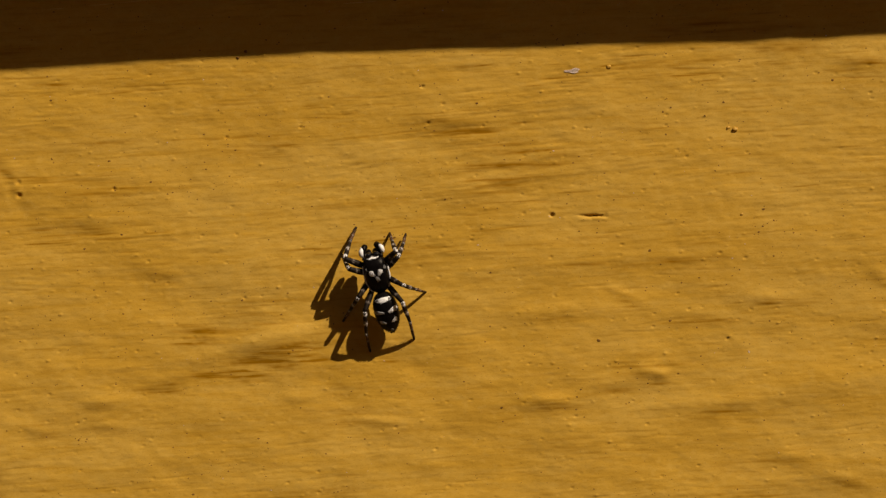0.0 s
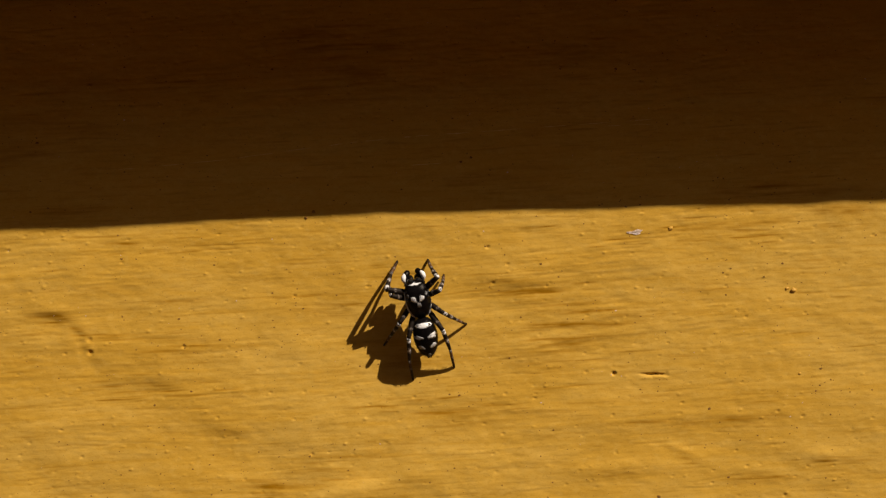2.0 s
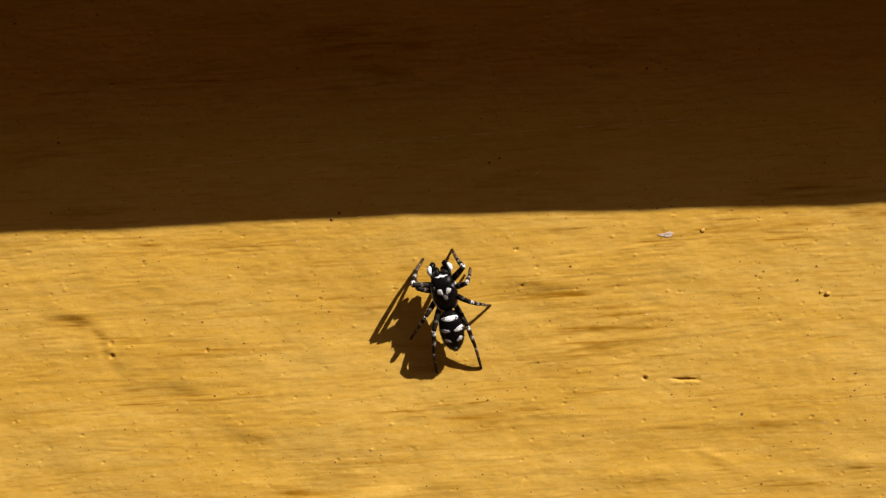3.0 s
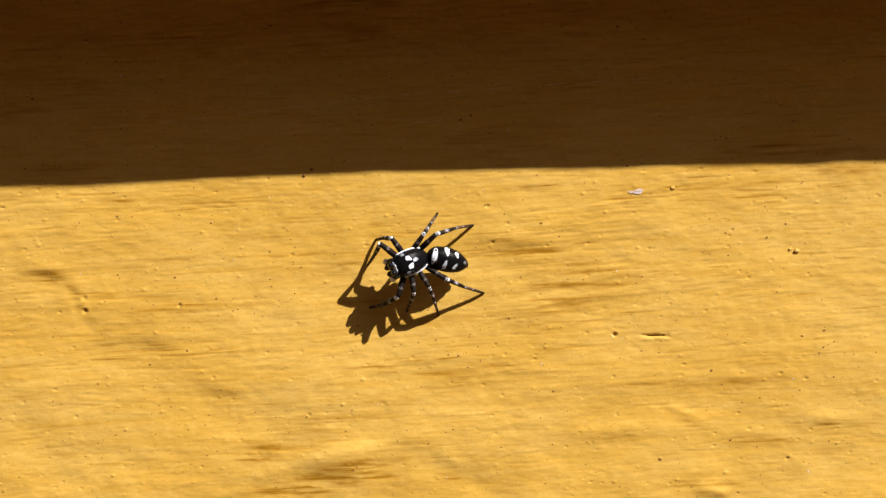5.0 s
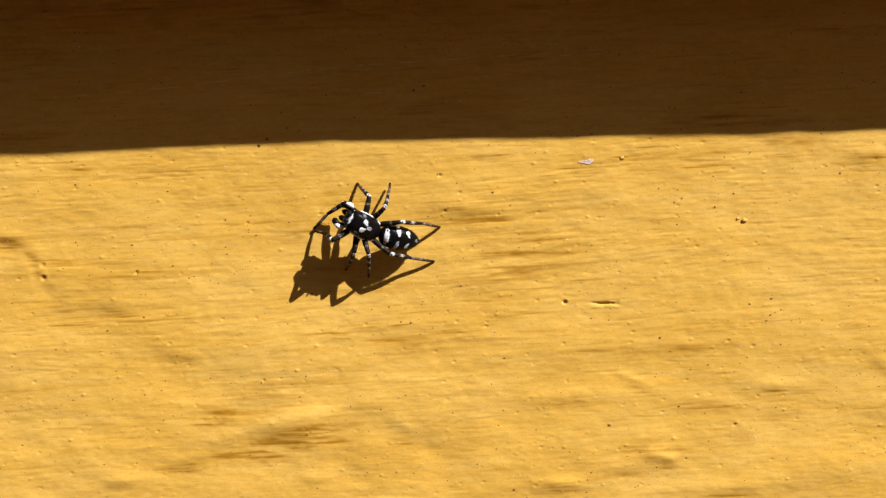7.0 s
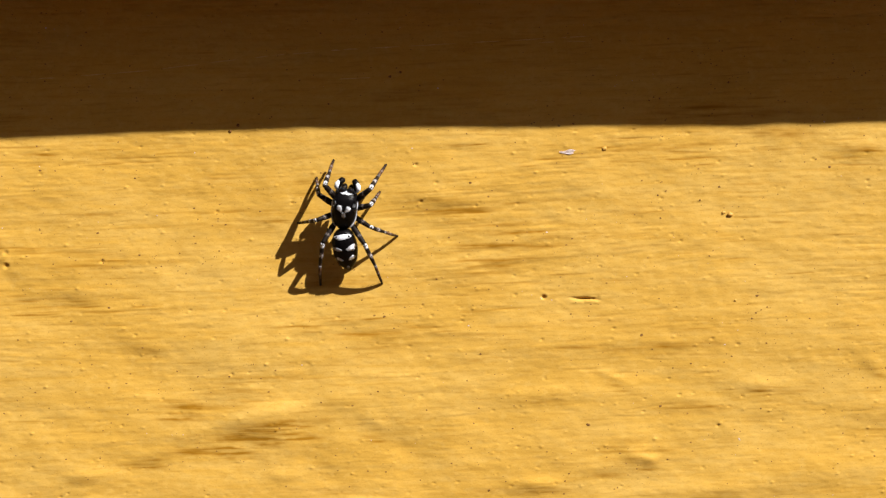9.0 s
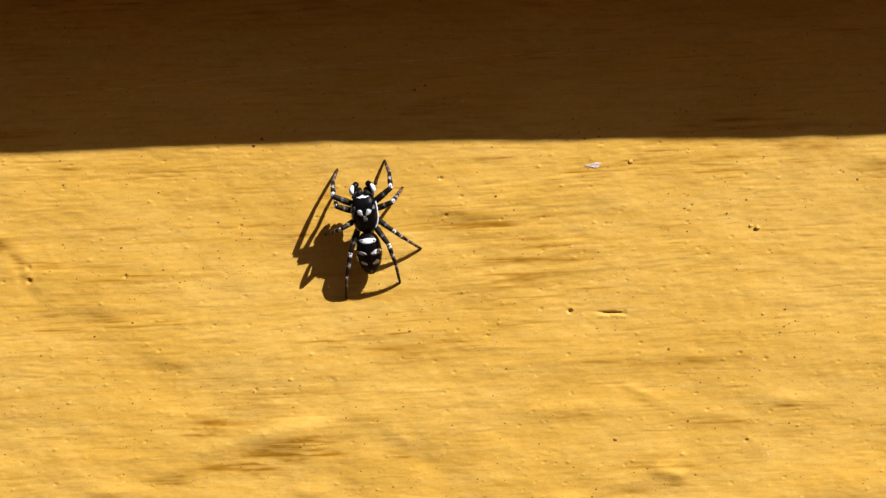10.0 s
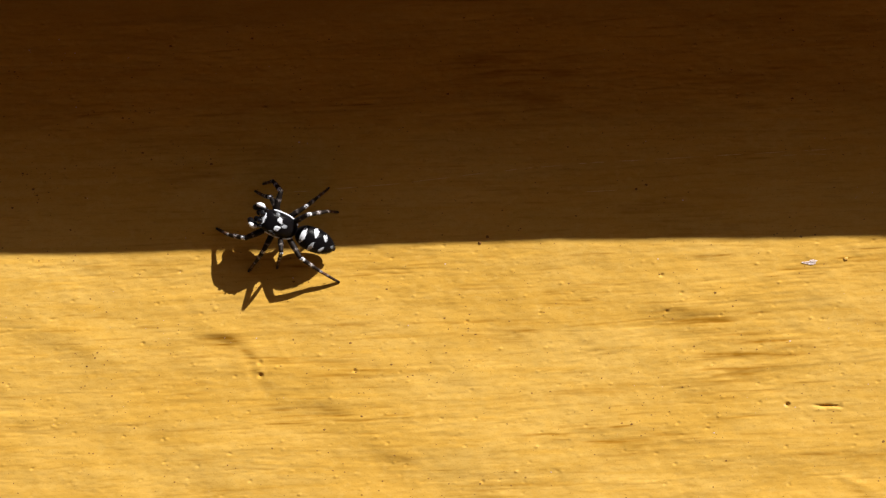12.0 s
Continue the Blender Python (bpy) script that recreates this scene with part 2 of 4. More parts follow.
def build_wall():
    rng = np.random.default_rng(4)
    xs = np.arange(X0, X1 + DX / 2, DX)
    zs = np.arange(Z0, Z1 + DZ / 2, DZ)
    nx, nz = len(xs), len(zs)
    gx, gz = np.meshgrid(xs, zs)
    # brush drags, lumps under the paint and fine tooth
    low = np.clip((-5.0 - gz) / 6.0, 0, 1)          # the lower stretch is lumpier and less brushed
    h = 0.036 * field(rng, nx, nz, 8.0, 4.0) + (0.020 + 0.022 * low) * field(rng, nx, nz, 3.0, 1.8) + (0.010 + 0.008 * low) * field(rng, nx, nz, 1.5, 0.95, 0.1)
    h += (0.0052 + 0.003 * low) * field(rng, nx, nz, 0.75, 0.42) + 0.0026 * field(rng, nx, nz, 0.32, 0.22)
    h += 0.015 * field(rng, nx, nz, 1.15, 0.95) + 0.0048 * field(rng, nx, nz, 0.42, 0.34)
    # drags of the brush, broken where it skipped and wandering a little
    skip = np.clip(field(rng, nx, nz, 5.0, 1.6) * 0.8 + 0.35, 0.03, 1.4)
    drag = skip * (0.0052 * field(rng, nx, nz, 4.2, 0.30, 0.03) + 0.0042 * field(rng, nx, nz, 2.2, 0.15, 0.03))
    skip = np.clip(field(rng, nx, nz, 2.5, 1.0) * 0.9 + 0.2, 0, 1.5)
    drag += (0.25 + skip) * 0.0034 * field(rng, nx, nz, 0.75, 0.08, 0.03)
    # dark brush drags and the shade below lumps, both put into the colour: place, half length and height, slope, how
    # much
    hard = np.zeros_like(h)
    drag_shade = np.zeros_like(h)
    drag_shade_1 = (
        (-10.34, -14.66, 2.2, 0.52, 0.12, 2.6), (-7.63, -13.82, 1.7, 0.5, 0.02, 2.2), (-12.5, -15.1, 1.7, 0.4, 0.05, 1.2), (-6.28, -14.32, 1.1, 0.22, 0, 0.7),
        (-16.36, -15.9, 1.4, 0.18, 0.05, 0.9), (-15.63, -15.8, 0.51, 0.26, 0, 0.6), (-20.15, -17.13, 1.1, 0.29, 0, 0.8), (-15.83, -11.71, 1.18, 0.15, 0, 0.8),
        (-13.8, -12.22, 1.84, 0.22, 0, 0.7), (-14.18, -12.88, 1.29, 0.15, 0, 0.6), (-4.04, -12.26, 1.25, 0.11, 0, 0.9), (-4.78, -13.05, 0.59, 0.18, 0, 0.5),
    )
    drag_shade_2 = (
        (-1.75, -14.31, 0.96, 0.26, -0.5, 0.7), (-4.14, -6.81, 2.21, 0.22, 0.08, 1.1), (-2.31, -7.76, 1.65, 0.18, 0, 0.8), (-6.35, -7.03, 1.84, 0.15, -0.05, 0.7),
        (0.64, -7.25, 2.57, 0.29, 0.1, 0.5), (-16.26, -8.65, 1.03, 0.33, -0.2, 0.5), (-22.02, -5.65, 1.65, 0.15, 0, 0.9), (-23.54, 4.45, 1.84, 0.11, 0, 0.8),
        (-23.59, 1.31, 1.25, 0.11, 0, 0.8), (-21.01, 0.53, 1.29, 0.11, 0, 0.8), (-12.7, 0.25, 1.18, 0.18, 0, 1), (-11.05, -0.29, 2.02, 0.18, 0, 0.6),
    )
    drag_shade_3 = (
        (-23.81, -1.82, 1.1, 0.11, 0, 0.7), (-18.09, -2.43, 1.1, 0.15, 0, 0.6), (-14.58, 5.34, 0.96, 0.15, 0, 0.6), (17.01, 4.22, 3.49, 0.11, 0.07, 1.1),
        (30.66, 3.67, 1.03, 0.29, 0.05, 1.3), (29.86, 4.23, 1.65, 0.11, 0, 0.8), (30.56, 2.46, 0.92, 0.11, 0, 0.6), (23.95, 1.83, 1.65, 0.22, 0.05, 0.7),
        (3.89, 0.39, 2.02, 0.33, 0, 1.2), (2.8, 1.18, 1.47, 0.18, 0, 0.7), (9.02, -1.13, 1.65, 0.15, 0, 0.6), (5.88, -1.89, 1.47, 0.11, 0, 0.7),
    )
    drag_shade_4 = (
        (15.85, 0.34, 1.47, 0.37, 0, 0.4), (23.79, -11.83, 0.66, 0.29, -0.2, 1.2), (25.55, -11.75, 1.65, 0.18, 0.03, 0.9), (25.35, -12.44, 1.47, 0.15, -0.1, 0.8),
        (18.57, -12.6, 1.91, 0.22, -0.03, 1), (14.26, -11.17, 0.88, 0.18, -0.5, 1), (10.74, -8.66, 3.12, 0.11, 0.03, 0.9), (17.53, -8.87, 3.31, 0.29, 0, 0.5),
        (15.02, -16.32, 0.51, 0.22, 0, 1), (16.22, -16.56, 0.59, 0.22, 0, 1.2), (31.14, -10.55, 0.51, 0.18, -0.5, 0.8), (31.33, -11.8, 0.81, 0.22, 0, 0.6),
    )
    drag_shade_5 = (
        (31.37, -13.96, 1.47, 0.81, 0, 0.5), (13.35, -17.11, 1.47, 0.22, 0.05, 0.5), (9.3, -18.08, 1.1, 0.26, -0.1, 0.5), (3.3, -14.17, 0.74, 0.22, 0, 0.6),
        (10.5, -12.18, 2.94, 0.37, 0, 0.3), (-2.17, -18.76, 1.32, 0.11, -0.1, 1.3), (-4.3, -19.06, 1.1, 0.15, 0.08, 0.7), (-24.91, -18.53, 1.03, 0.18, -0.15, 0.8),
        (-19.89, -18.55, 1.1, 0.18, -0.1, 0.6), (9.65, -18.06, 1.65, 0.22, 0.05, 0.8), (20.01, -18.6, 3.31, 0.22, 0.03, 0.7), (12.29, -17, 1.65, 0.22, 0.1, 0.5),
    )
    drag_shade_6 = (
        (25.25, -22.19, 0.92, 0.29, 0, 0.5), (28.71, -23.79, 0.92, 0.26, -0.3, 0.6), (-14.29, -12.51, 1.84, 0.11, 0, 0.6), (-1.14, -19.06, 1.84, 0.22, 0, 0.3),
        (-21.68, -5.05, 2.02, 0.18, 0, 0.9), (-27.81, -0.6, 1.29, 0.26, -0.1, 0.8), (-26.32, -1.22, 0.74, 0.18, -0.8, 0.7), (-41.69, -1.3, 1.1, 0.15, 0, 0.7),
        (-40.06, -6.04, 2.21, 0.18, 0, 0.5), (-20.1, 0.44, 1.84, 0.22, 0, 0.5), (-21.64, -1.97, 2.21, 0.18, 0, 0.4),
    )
    for x, z, rx, rz, lean, much in (*drag_shade_1, *drag_shade_2, *drag_shade_3, *drag_shade_4, *drag_shade_5, *drag_shade_6):
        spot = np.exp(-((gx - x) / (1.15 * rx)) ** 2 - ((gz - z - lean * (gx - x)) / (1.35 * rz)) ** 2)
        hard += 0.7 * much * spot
        drag_shade += much * spot
    drag *= (0.95 - 0.4 * low) * (1 + 0.7 * np.clip(hard, 0, 1.2))
    wander = 0.35 * field(rng, nx, nz, 9.0, 3.0)
    for c in range(nx):
        h[:, c] += np.interp(zs + wander[:, c], zs, drag[:, c])
    h += 0.0033 * field(rng, nx, nz, 0.22, 0.10)
    # what deepens the colour: broken streaks in clusters, the drags and the lumps' painted shade
    group = 0.6 * np.clip(field(rng, nx, nz, 3.5, 1.1, 0.05) * 0.9 - 0.55, 0, 1.4) + 1.2 * drag_shade
    # single bristle scratches
    for k in range(700):
        x, z = rng.uniform(X0 + 4, X1 - 4), rng.uniform(Z0 + 1, Z1 - 1)
        half, wide, deep, lean = rng.uniform(0.3, 1.8), rng.uniform(0.045, 0.085), rng.uniform(0.003, 0.016), rng.normal(0.02, 0.05)
        i0, i1 = np.searchsorted(xs, (x - 1.6 * half, x + 1.6 * half))
        j0, j1 = np.searchsorted(zs, (z - 0.6, z + 0.6))
        dx, dz = gx[j0:j1, i0:i1] - x, gz[j0:j1, i0:i1] - z
        h[j0:j1, i0:i1] -= deep * np.exp(-(dx / half) ** 4 - ((dz - lean * dx) / wide) ** 2)

    # long thin bristle lines, broken along their length, with groove shade put into the colour
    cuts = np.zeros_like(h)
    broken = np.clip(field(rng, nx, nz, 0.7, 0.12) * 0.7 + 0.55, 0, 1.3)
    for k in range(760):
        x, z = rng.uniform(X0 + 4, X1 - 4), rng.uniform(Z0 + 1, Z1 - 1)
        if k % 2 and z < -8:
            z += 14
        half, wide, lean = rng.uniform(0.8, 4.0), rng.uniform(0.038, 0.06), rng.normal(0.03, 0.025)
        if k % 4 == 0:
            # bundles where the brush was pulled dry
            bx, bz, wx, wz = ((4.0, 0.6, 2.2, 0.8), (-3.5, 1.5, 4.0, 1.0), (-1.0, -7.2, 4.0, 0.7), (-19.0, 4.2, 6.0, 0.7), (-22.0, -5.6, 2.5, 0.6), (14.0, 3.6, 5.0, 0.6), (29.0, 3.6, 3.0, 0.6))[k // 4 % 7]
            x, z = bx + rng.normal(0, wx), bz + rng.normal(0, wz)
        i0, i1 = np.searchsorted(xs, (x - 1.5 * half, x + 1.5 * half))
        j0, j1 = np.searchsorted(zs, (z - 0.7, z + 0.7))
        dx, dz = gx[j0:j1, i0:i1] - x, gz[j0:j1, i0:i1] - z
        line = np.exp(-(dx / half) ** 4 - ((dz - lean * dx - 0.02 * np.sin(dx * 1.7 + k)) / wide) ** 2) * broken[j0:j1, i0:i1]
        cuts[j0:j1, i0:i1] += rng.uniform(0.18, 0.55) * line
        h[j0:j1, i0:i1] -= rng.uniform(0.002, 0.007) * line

    def swell(x, z, rx, rz, high, lean=0.0):
        """A soft rise (or hollow, if high is negative), leaning by a slope."""
        nonlocal h
        dx, dz = gx - x, gz - z
        h += high * np.exp(-(dx / rx) ** 2 - ((dz - lean * dx) / rz) ** 2)

    rises_1 = (
        (-8.9, -12.95, 2.9, 0.95, 0.25, 0.10), (-13.83, -14.02, 2.21, 0.74, 0.084, 0.25), (-16.06, -15.28, 1.47, 0.44, 0.076, 0.1), (-20.14, -16.62, 1.47, 0.48, 0.084, 0),
        (-7.17, -12.17, 1.65, 0.74, 0.067, 0), (-1.29, -13.47, 1.1, 0.59, 0.084, -0.4), (0.52, -15.16, 1.47, 0.92, -0.084, -0.3), (-7.6, -16.73, 0.88, 0.37, 0.076, 0),
        (15.39, -15.74, 0.81, 0.48, 0.134, 0), (16.38, -16.05, 0.55, 0.4, 0.126, 0), (23.65, -11.32, 1.84, 0.51, 0.075, -0.1), (18.57, -12.05, 2.21, 0.44, 0.06, -0.05),
    )
    rises_2 = (
        (14.12, -10.66, 1.25, 0.33, 0.045, -0.45), (30.59, 4.15, 1.65, 0.48, 0.109, 0), (3.72, 1.16, 2.39, 0.59, 0.126, -0.05), (5.03, 2.14, 0.92, 0.74, 0.067, 0),
        (31.07, -10.11, 0.81, 0.59, 0.092, -0.3), (30.66, -12.85, 2.02, 0.96, 0.134, 0), (13.36, -16.52, 2.02, 0.51, 0.084, 0.05), (9.12, -17.49, 1.65, 0.55, 0.084, 0),
        (-16.25, -8.1, 1.18, 0.48, 0.067, -0.2), (17.54, -8.36, 3.68, 0.51, 0.05, 0), (-1.92, -6.66, 3.68, 0.33, 0.05, 0.06), (-3.78, -7.29, 2.94, 0.18, 0.025, 0.06),
    )
    rises_3 = (
        (28.39, -16.67, 4.04, 1.47, 0.221, 0), (9.4, -11.61, 4.04, 0.51, 0.05, 0), (-4.21, -11.78, 2.02, 0.44, 0.059, 0), (-2.16, -18.46, 1.65, 0.26, 0.067, -0.1),
        (-24.9, -18.16, 1.32, 0.37, 0.076, -0.15), (-19.88, -18.18, 1.25, 0.37, 0.067, -0.1), (20.03, -18.01, 4.04, 0.51, 0.084, 0.03), (9.67, -17.5, 2.21, 0.51, 0.076, 0.05),
        (25.08, -21.67, 1.32, 0.48, 0.084, 0), (28.54, -23.34, 1.47, 0.48, 0.084, -0.3), (-20.38, -16.46, 1.4, 0.44, 0.05, 0), (-27.8, 0, 1.65, 0.59, 0.101, -0.1),
    )
    rises_4 = (
        (-21.68, -4.52, 2.21, 0.37, 0.05, 0), (-37.74, -0.2, 3.31, 1.1, 0.084, -0.3), (-40.42, -5.4, 2.94, 0.74, 0.067, 0),
    )
    for args in (*rises_1, *rises_2, *rises_3, *rises_4, (-26.3, -1.0, 0.9, 0.9, 0.10)):
        swell(*args)
    # a crease in the paint film: a hollow with a sharp lower lip that runs out in small folds
    for args in ((-27.38, -0.84, 1.7, 0.56, -0.085, 0),
                 (-28.3, -0.48, 0.96, 0.33, -0.04, -0.15),
                 (-26.28, -1.44, 0.44, 0.3, -0.05, -0.3),
                 (-26.07, -2.04, 0.33, 0.3, -0.05, 0),
                 (-25.9, -2.64, 0.3, 0.3, -0.045, 0),
                 (-25.4, -3.59, 0.67, 0.56, -0.07, -0.3),
                 (-26.78, -2.02, 0.44, 0.37, 0.03, 0),
                 (-25.37, -2.43, 0.37, 0.37, 0.03, 0)):
        swell(*args)
    # the crease's slopes away from the sun are also darkened in colour
    group += 0.9 * np.exp(-((gx + 27.37) / 1.5) ** 2 - ((gz + 0.58) / 0.42) ** 2) + 0.6 * np.exp(-((gx + 26.18) / 0.5) ** 2 - ((gz + 1.85) / 0.7) ** 2)
    # a torn groove beside the deepest pinhole
    for x in np.arange(11.05, 13.2, 0.16):
        deep = 0.10 * math.exp(-((x - 12.35) / 0.75) ** 2) + 0.02
        swell(x, -5.42 - 0.06 * (x - 11.0) + rng.uniform(-0.035, 0.035), rng.uniform(0.10, 0.2), rng.uniform(0.05, 0.085), -deep * rng.uniform(0.6, 1.2))
    for x in (11.7, 12.2, 12.6, 13.0):
        swell(x, -5.72 + rng.uniform(-0.03, 0.03), 0.25, 0.08, 0.035)
    # streaked depth of colour, with shade of drags and grooves painted in
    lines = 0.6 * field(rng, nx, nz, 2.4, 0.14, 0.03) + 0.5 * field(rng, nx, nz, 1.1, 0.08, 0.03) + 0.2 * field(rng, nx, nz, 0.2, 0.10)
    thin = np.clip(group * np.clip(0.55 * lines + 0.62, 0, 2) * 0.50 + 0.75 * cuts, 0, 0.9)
    # pinholes with a raised rim, and nibs
    def pock(x, z, r, deep):
        i0, i1 = np.searchsorted(xs, (x - 4 * r, x + 4 * r))
        j0, j1 = np.searchsorted(zs, (z - 4 * r, z + 4 * r))
        d2 = ((gx[j0:j1, i0:i1] - x) ** 2 + (gz[j0:j1, i0:i1] - z) ** 2) / r ** 2
        h[j0:j1, i0:i1] += -deep * np.exp(-d2) + (0.12 if deep > 0 else 0.0) * deep * np.exp(-(np.sqrt(d2) - 1.5) ** 2 * 3)

    for args in ((9.62, -5.36, 0.13, 0.20), (-25.38, -2.84, 0.16, 0.13), (-25.4, -1.98, 0.15, 0.10), (-19.1, -2.64, 0.11, 0.12), (1.41, 3.38, 0.11, 0.10), (-6.7, 1.0, 0.09, 0.08), (-10.75, -10.1, 0.1, 0.1), (-11.6, 0.5, 0.1, 0.1)):
        pock(*args)
    for k in range(1100):
        pock(rng.uniform(X0 + 1, X1 - 1), rng.uniform(Z0 + 1, Z1 - 1), rng.uniform(0.06, 0.10), min(0.075, 0.02 + rng.exponential(0.024)))
    for k in range(1300):
        pock(rng.uniform(X0 + 1, X1 - 1), rng.uniform(Z0 + 1, Z1 - 1), rng.uniform(0.05, 0.085), -0.014 - min(0.07, rng.exponential(0.022)))
    # fade out at the borders of the brushed stretch and carry the wall on plainly
    edge = np.minimum(np.minimum(gx - X0, X1 - gx), np.minimum(gz - Z0, Z1 - gz))
    h *= np.clip(edge / 1.5, 0, 1)
    ax = np.concatenate(([-1800.0, -400.0, -110.0], xs, [100.0, 400.0, 1800.0]))
    az = np.concatenate(([-1200.0, -400.0, -90.0], zs, [70.0, 300.0, 1200.0]))
    full = np.zeros((len(az), len(ax)))
    full[3:-3, 3:-3] = h
    px, pz = np.meshgrid(ax, az)
    co = np.stack([px, -full, pz], -1).reshape(-1, 3) * MM
    cols, rows = len(ax), len(az)
    i = (np.arange(rows - 1)[:, None] * cols + np.arange(cols - 1)[None, :]).reshape(-1)
    quads = np.stack([i, i + 1, i + 1 + cols, i + cols], -1)
    # back and sides, 120 mm thick
    n0 = len(co)
    back = np.array([[-1.8, 0.12, -1.2], [1.8, 0.12, -1.2], [1.8, 0.12, 1.2], [-1.8, 0.12, 1.2]])
    a, b, c, d = 0, cols - 1, rows * cols - 1, (rows - 1) * cols
    co = np.concatenate([co, back])
    extra = np.array([[n0, n0 + 3, n0 + 2, n0 + 1]])
    sides = np.array([[b, a, n0, n0 + 1], [c, b, n0 + 1, n0 + 2], [d, c, n0 + 2, n0 + 3], [a, d, n0 + 3, n0]])
    quads = np.concatenate([quads, extra, sides])
    me = bpy.data.meshes.new("wall")
    me.vertices.add(len(co))
    me.vertices.foreach_set("co", co.astype(np.float32).ravel())
    me.loops.add(len(quads) * 4)
    me.loops.foreach_set("vertex_index", quads.astype(np.int32).ravel())
    me.polygons.add(len(quads))
    me.polygons.foreach_set("loop_start", np.arange(0, len(quads) * 4, 4, dtype=np.int32))
    me.polygons.foreach_set("use_smooth", np.arange(len(quads)) < len(quads) - 5)
    me.update(calc_edges=True)
    me.validate()
    streak_shade_grid = np.zeros((len(az), len(ax)))
    streak_shade_grid[3:-3, 3:-3] = thin
    me.attributes.new("streak_shade", 'FLOAT', 'POINT').data.foreach_set("value", np.concatenate([streak_shade_grid.ravel(), np.zeros(4)]).astype(np.float32))
    me.materials.append(PAINT)
    ob = new("wall", me)
    return tagged(ob, "ochre yellow wall with brushed gloss paint and pinholes", kind="structure"), xs, zs, h


wall, WALL_X, WALL_Z, RELIEF = build_wall()


def relief_at(x, z):
    """Relief of the paint at a place on the wall, in millimetres toward the camera."""
    i = int(np.clip(round((x - X0) / DX), 0, len(WALL_X) - 1))
    j = int(np.clip(round((z - Z0) / DZ), 0, len(WALL_Z) - 1))
    return float(RELIEF[j, i])


def build_ledge():
    """The overhanging painted board whose lower front edge throws the shade."""
    bm = bmesh.new()
    out, high, r = 12.0, 75.0, 0.8
    low = 5.14 + SLANT_Z * out
    prof = [(0.0, low), (-(out - r), low)]
    prof += [(-(out - r) - r * math.sin(a), low + r - r * math.cos(a)) for a in (0.4, 0.8, 1.17, 1.57)]
    prof += [(-out, high - 2), (-(out - 2), high), (0.0, high + 1.5)]
    xs = [-1800, -300] + list(np.arange(-80, 110.1, 1.0)) + [300, 1800]
    rings = []
    for x in xs:
        sag = 0.33 * min(1.0, max(0.0, (-x - 2.0) / 14.0))
        wob = 0.05 * noise.noise(Vector((x * 0.16, 3.1, 0))) + 0.02 * noise.noise(Vector((x * 0.6, 7.7, 0)))
        rings.append([bm.verts.new((x * MM, (y - 0.3) * MM if y == 0.0 else (y - wob) * MM, (z + wob * 1.2 - sag) * MM)) for y, z in prof])
    for r0, r1 in zip(rings, rings[1:]):
        for k in range(len(prof) - 1):
            f = bm.faces.new((r0[k], r0[k + 1], r1[k + 1], r1[k]))
            f.smooth = True
    bm.faces.new(rings[0])
    bm.faces.new(rings[-1][::-1])
    bmesh.ops.recalc_face_normals(bm, faces=bm.faces)
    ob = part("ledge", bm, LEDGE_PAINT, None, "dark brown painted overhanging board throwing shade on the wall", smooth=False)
    ob["kind"] = "structure"
    return ob


ledge = build_ledge()


# ground out of view, added to throw warm light back at the wall
def build_ground():
    bm = bmesh.new()
    bmesh.ops.create_grid(bm, x_segments=40, y_segments=40, size=400)
    for v in bm.verts:
        v.co.z = -1.2 + 0.01 * noise.noise(v.co * 0.3)
    ob = part("ground", bm, SURROUND, None, "unseen brown ground sheet added to bounce warm light")
    ob["kind"] = "structure"


build_ground()


def build_sky_blocker():
    """A plain wall added out of view behind the camera to hold back sky light."""
    bm = bmesh.new()
    bmesh.ops.create_cube(bm, size=1)
    for v in bm.verts:
        v.co = Vector((v.co.x * 14, v.co.y * 0.2 - 3.2, v.co.z * 3.3 + 0.44))
    bmesh.ops.bevel(bm, geom=bm.edges[:], offset=0.02, segments=2, affect='EDGES')
    ob = part("sky_blocker", bm, SURROUND, None, "plain brown unseen wall added to block sky light", smooth=False)
    ob["kind"] = "structure"


build_sky_blocker()


def specks(name, count, small, spread, most, mat, label, seed, places=()):
    """Tiny grains caught in the paint, too many to count."""
    rng = np.random.default_rng(seed)
    bm = bmesh.new()
    nests = [(rng.uniform(X0 + 1, X1 - 1), rng.uniform(Z0 + 1, Z1 - 1)) for _ in range(count // 9 + 1)]
    for k in range(count):
        x, z = rng.uniform(X0 + 1, X1 - 1), rng.uniform(Z0 + 1, Z1 - 1)
        if k % 2:
            nest = nests[k % len(nests)]
            x, z = np.clip(nest[0] + rng.normal(0, 1.1), X0 + 1, X1 - 1), np.clip(nest[1] + rng.normal(0, 0.5), Z0 + 1, Z1 - 1)
        if places:
            x, z = places[k]
        r = min(small + rng.exponential(spread), most)
        y = -relief_at(x, z)
        ring = []
        for q in range(6):
            a = q * math.pi / 3 + rng.uniform(-0.3, 0.3)
            rr = r * rng.uniform(0.7, 1.25)
            ring.append(bm.verts.new(((x + rr * 1.2 * math.cos(a)) * MM, (y + 0.02) * MM, (z + rr * 0.9 * math.sin(a)) * MM)))
        tip = bm.verts.new((x * MM, (y - 0.4 * r) * MM, z * MM))
        for q in range(6):
            bm.faces.new((ring[q], ring[(q + 1) % 6], tip))
    bmesh.ops.recalc_face_normals(bm, faces=bm.faces)
    ob = part(name, bm, mat, wall, label)
    ob["kind"] = "stuff"


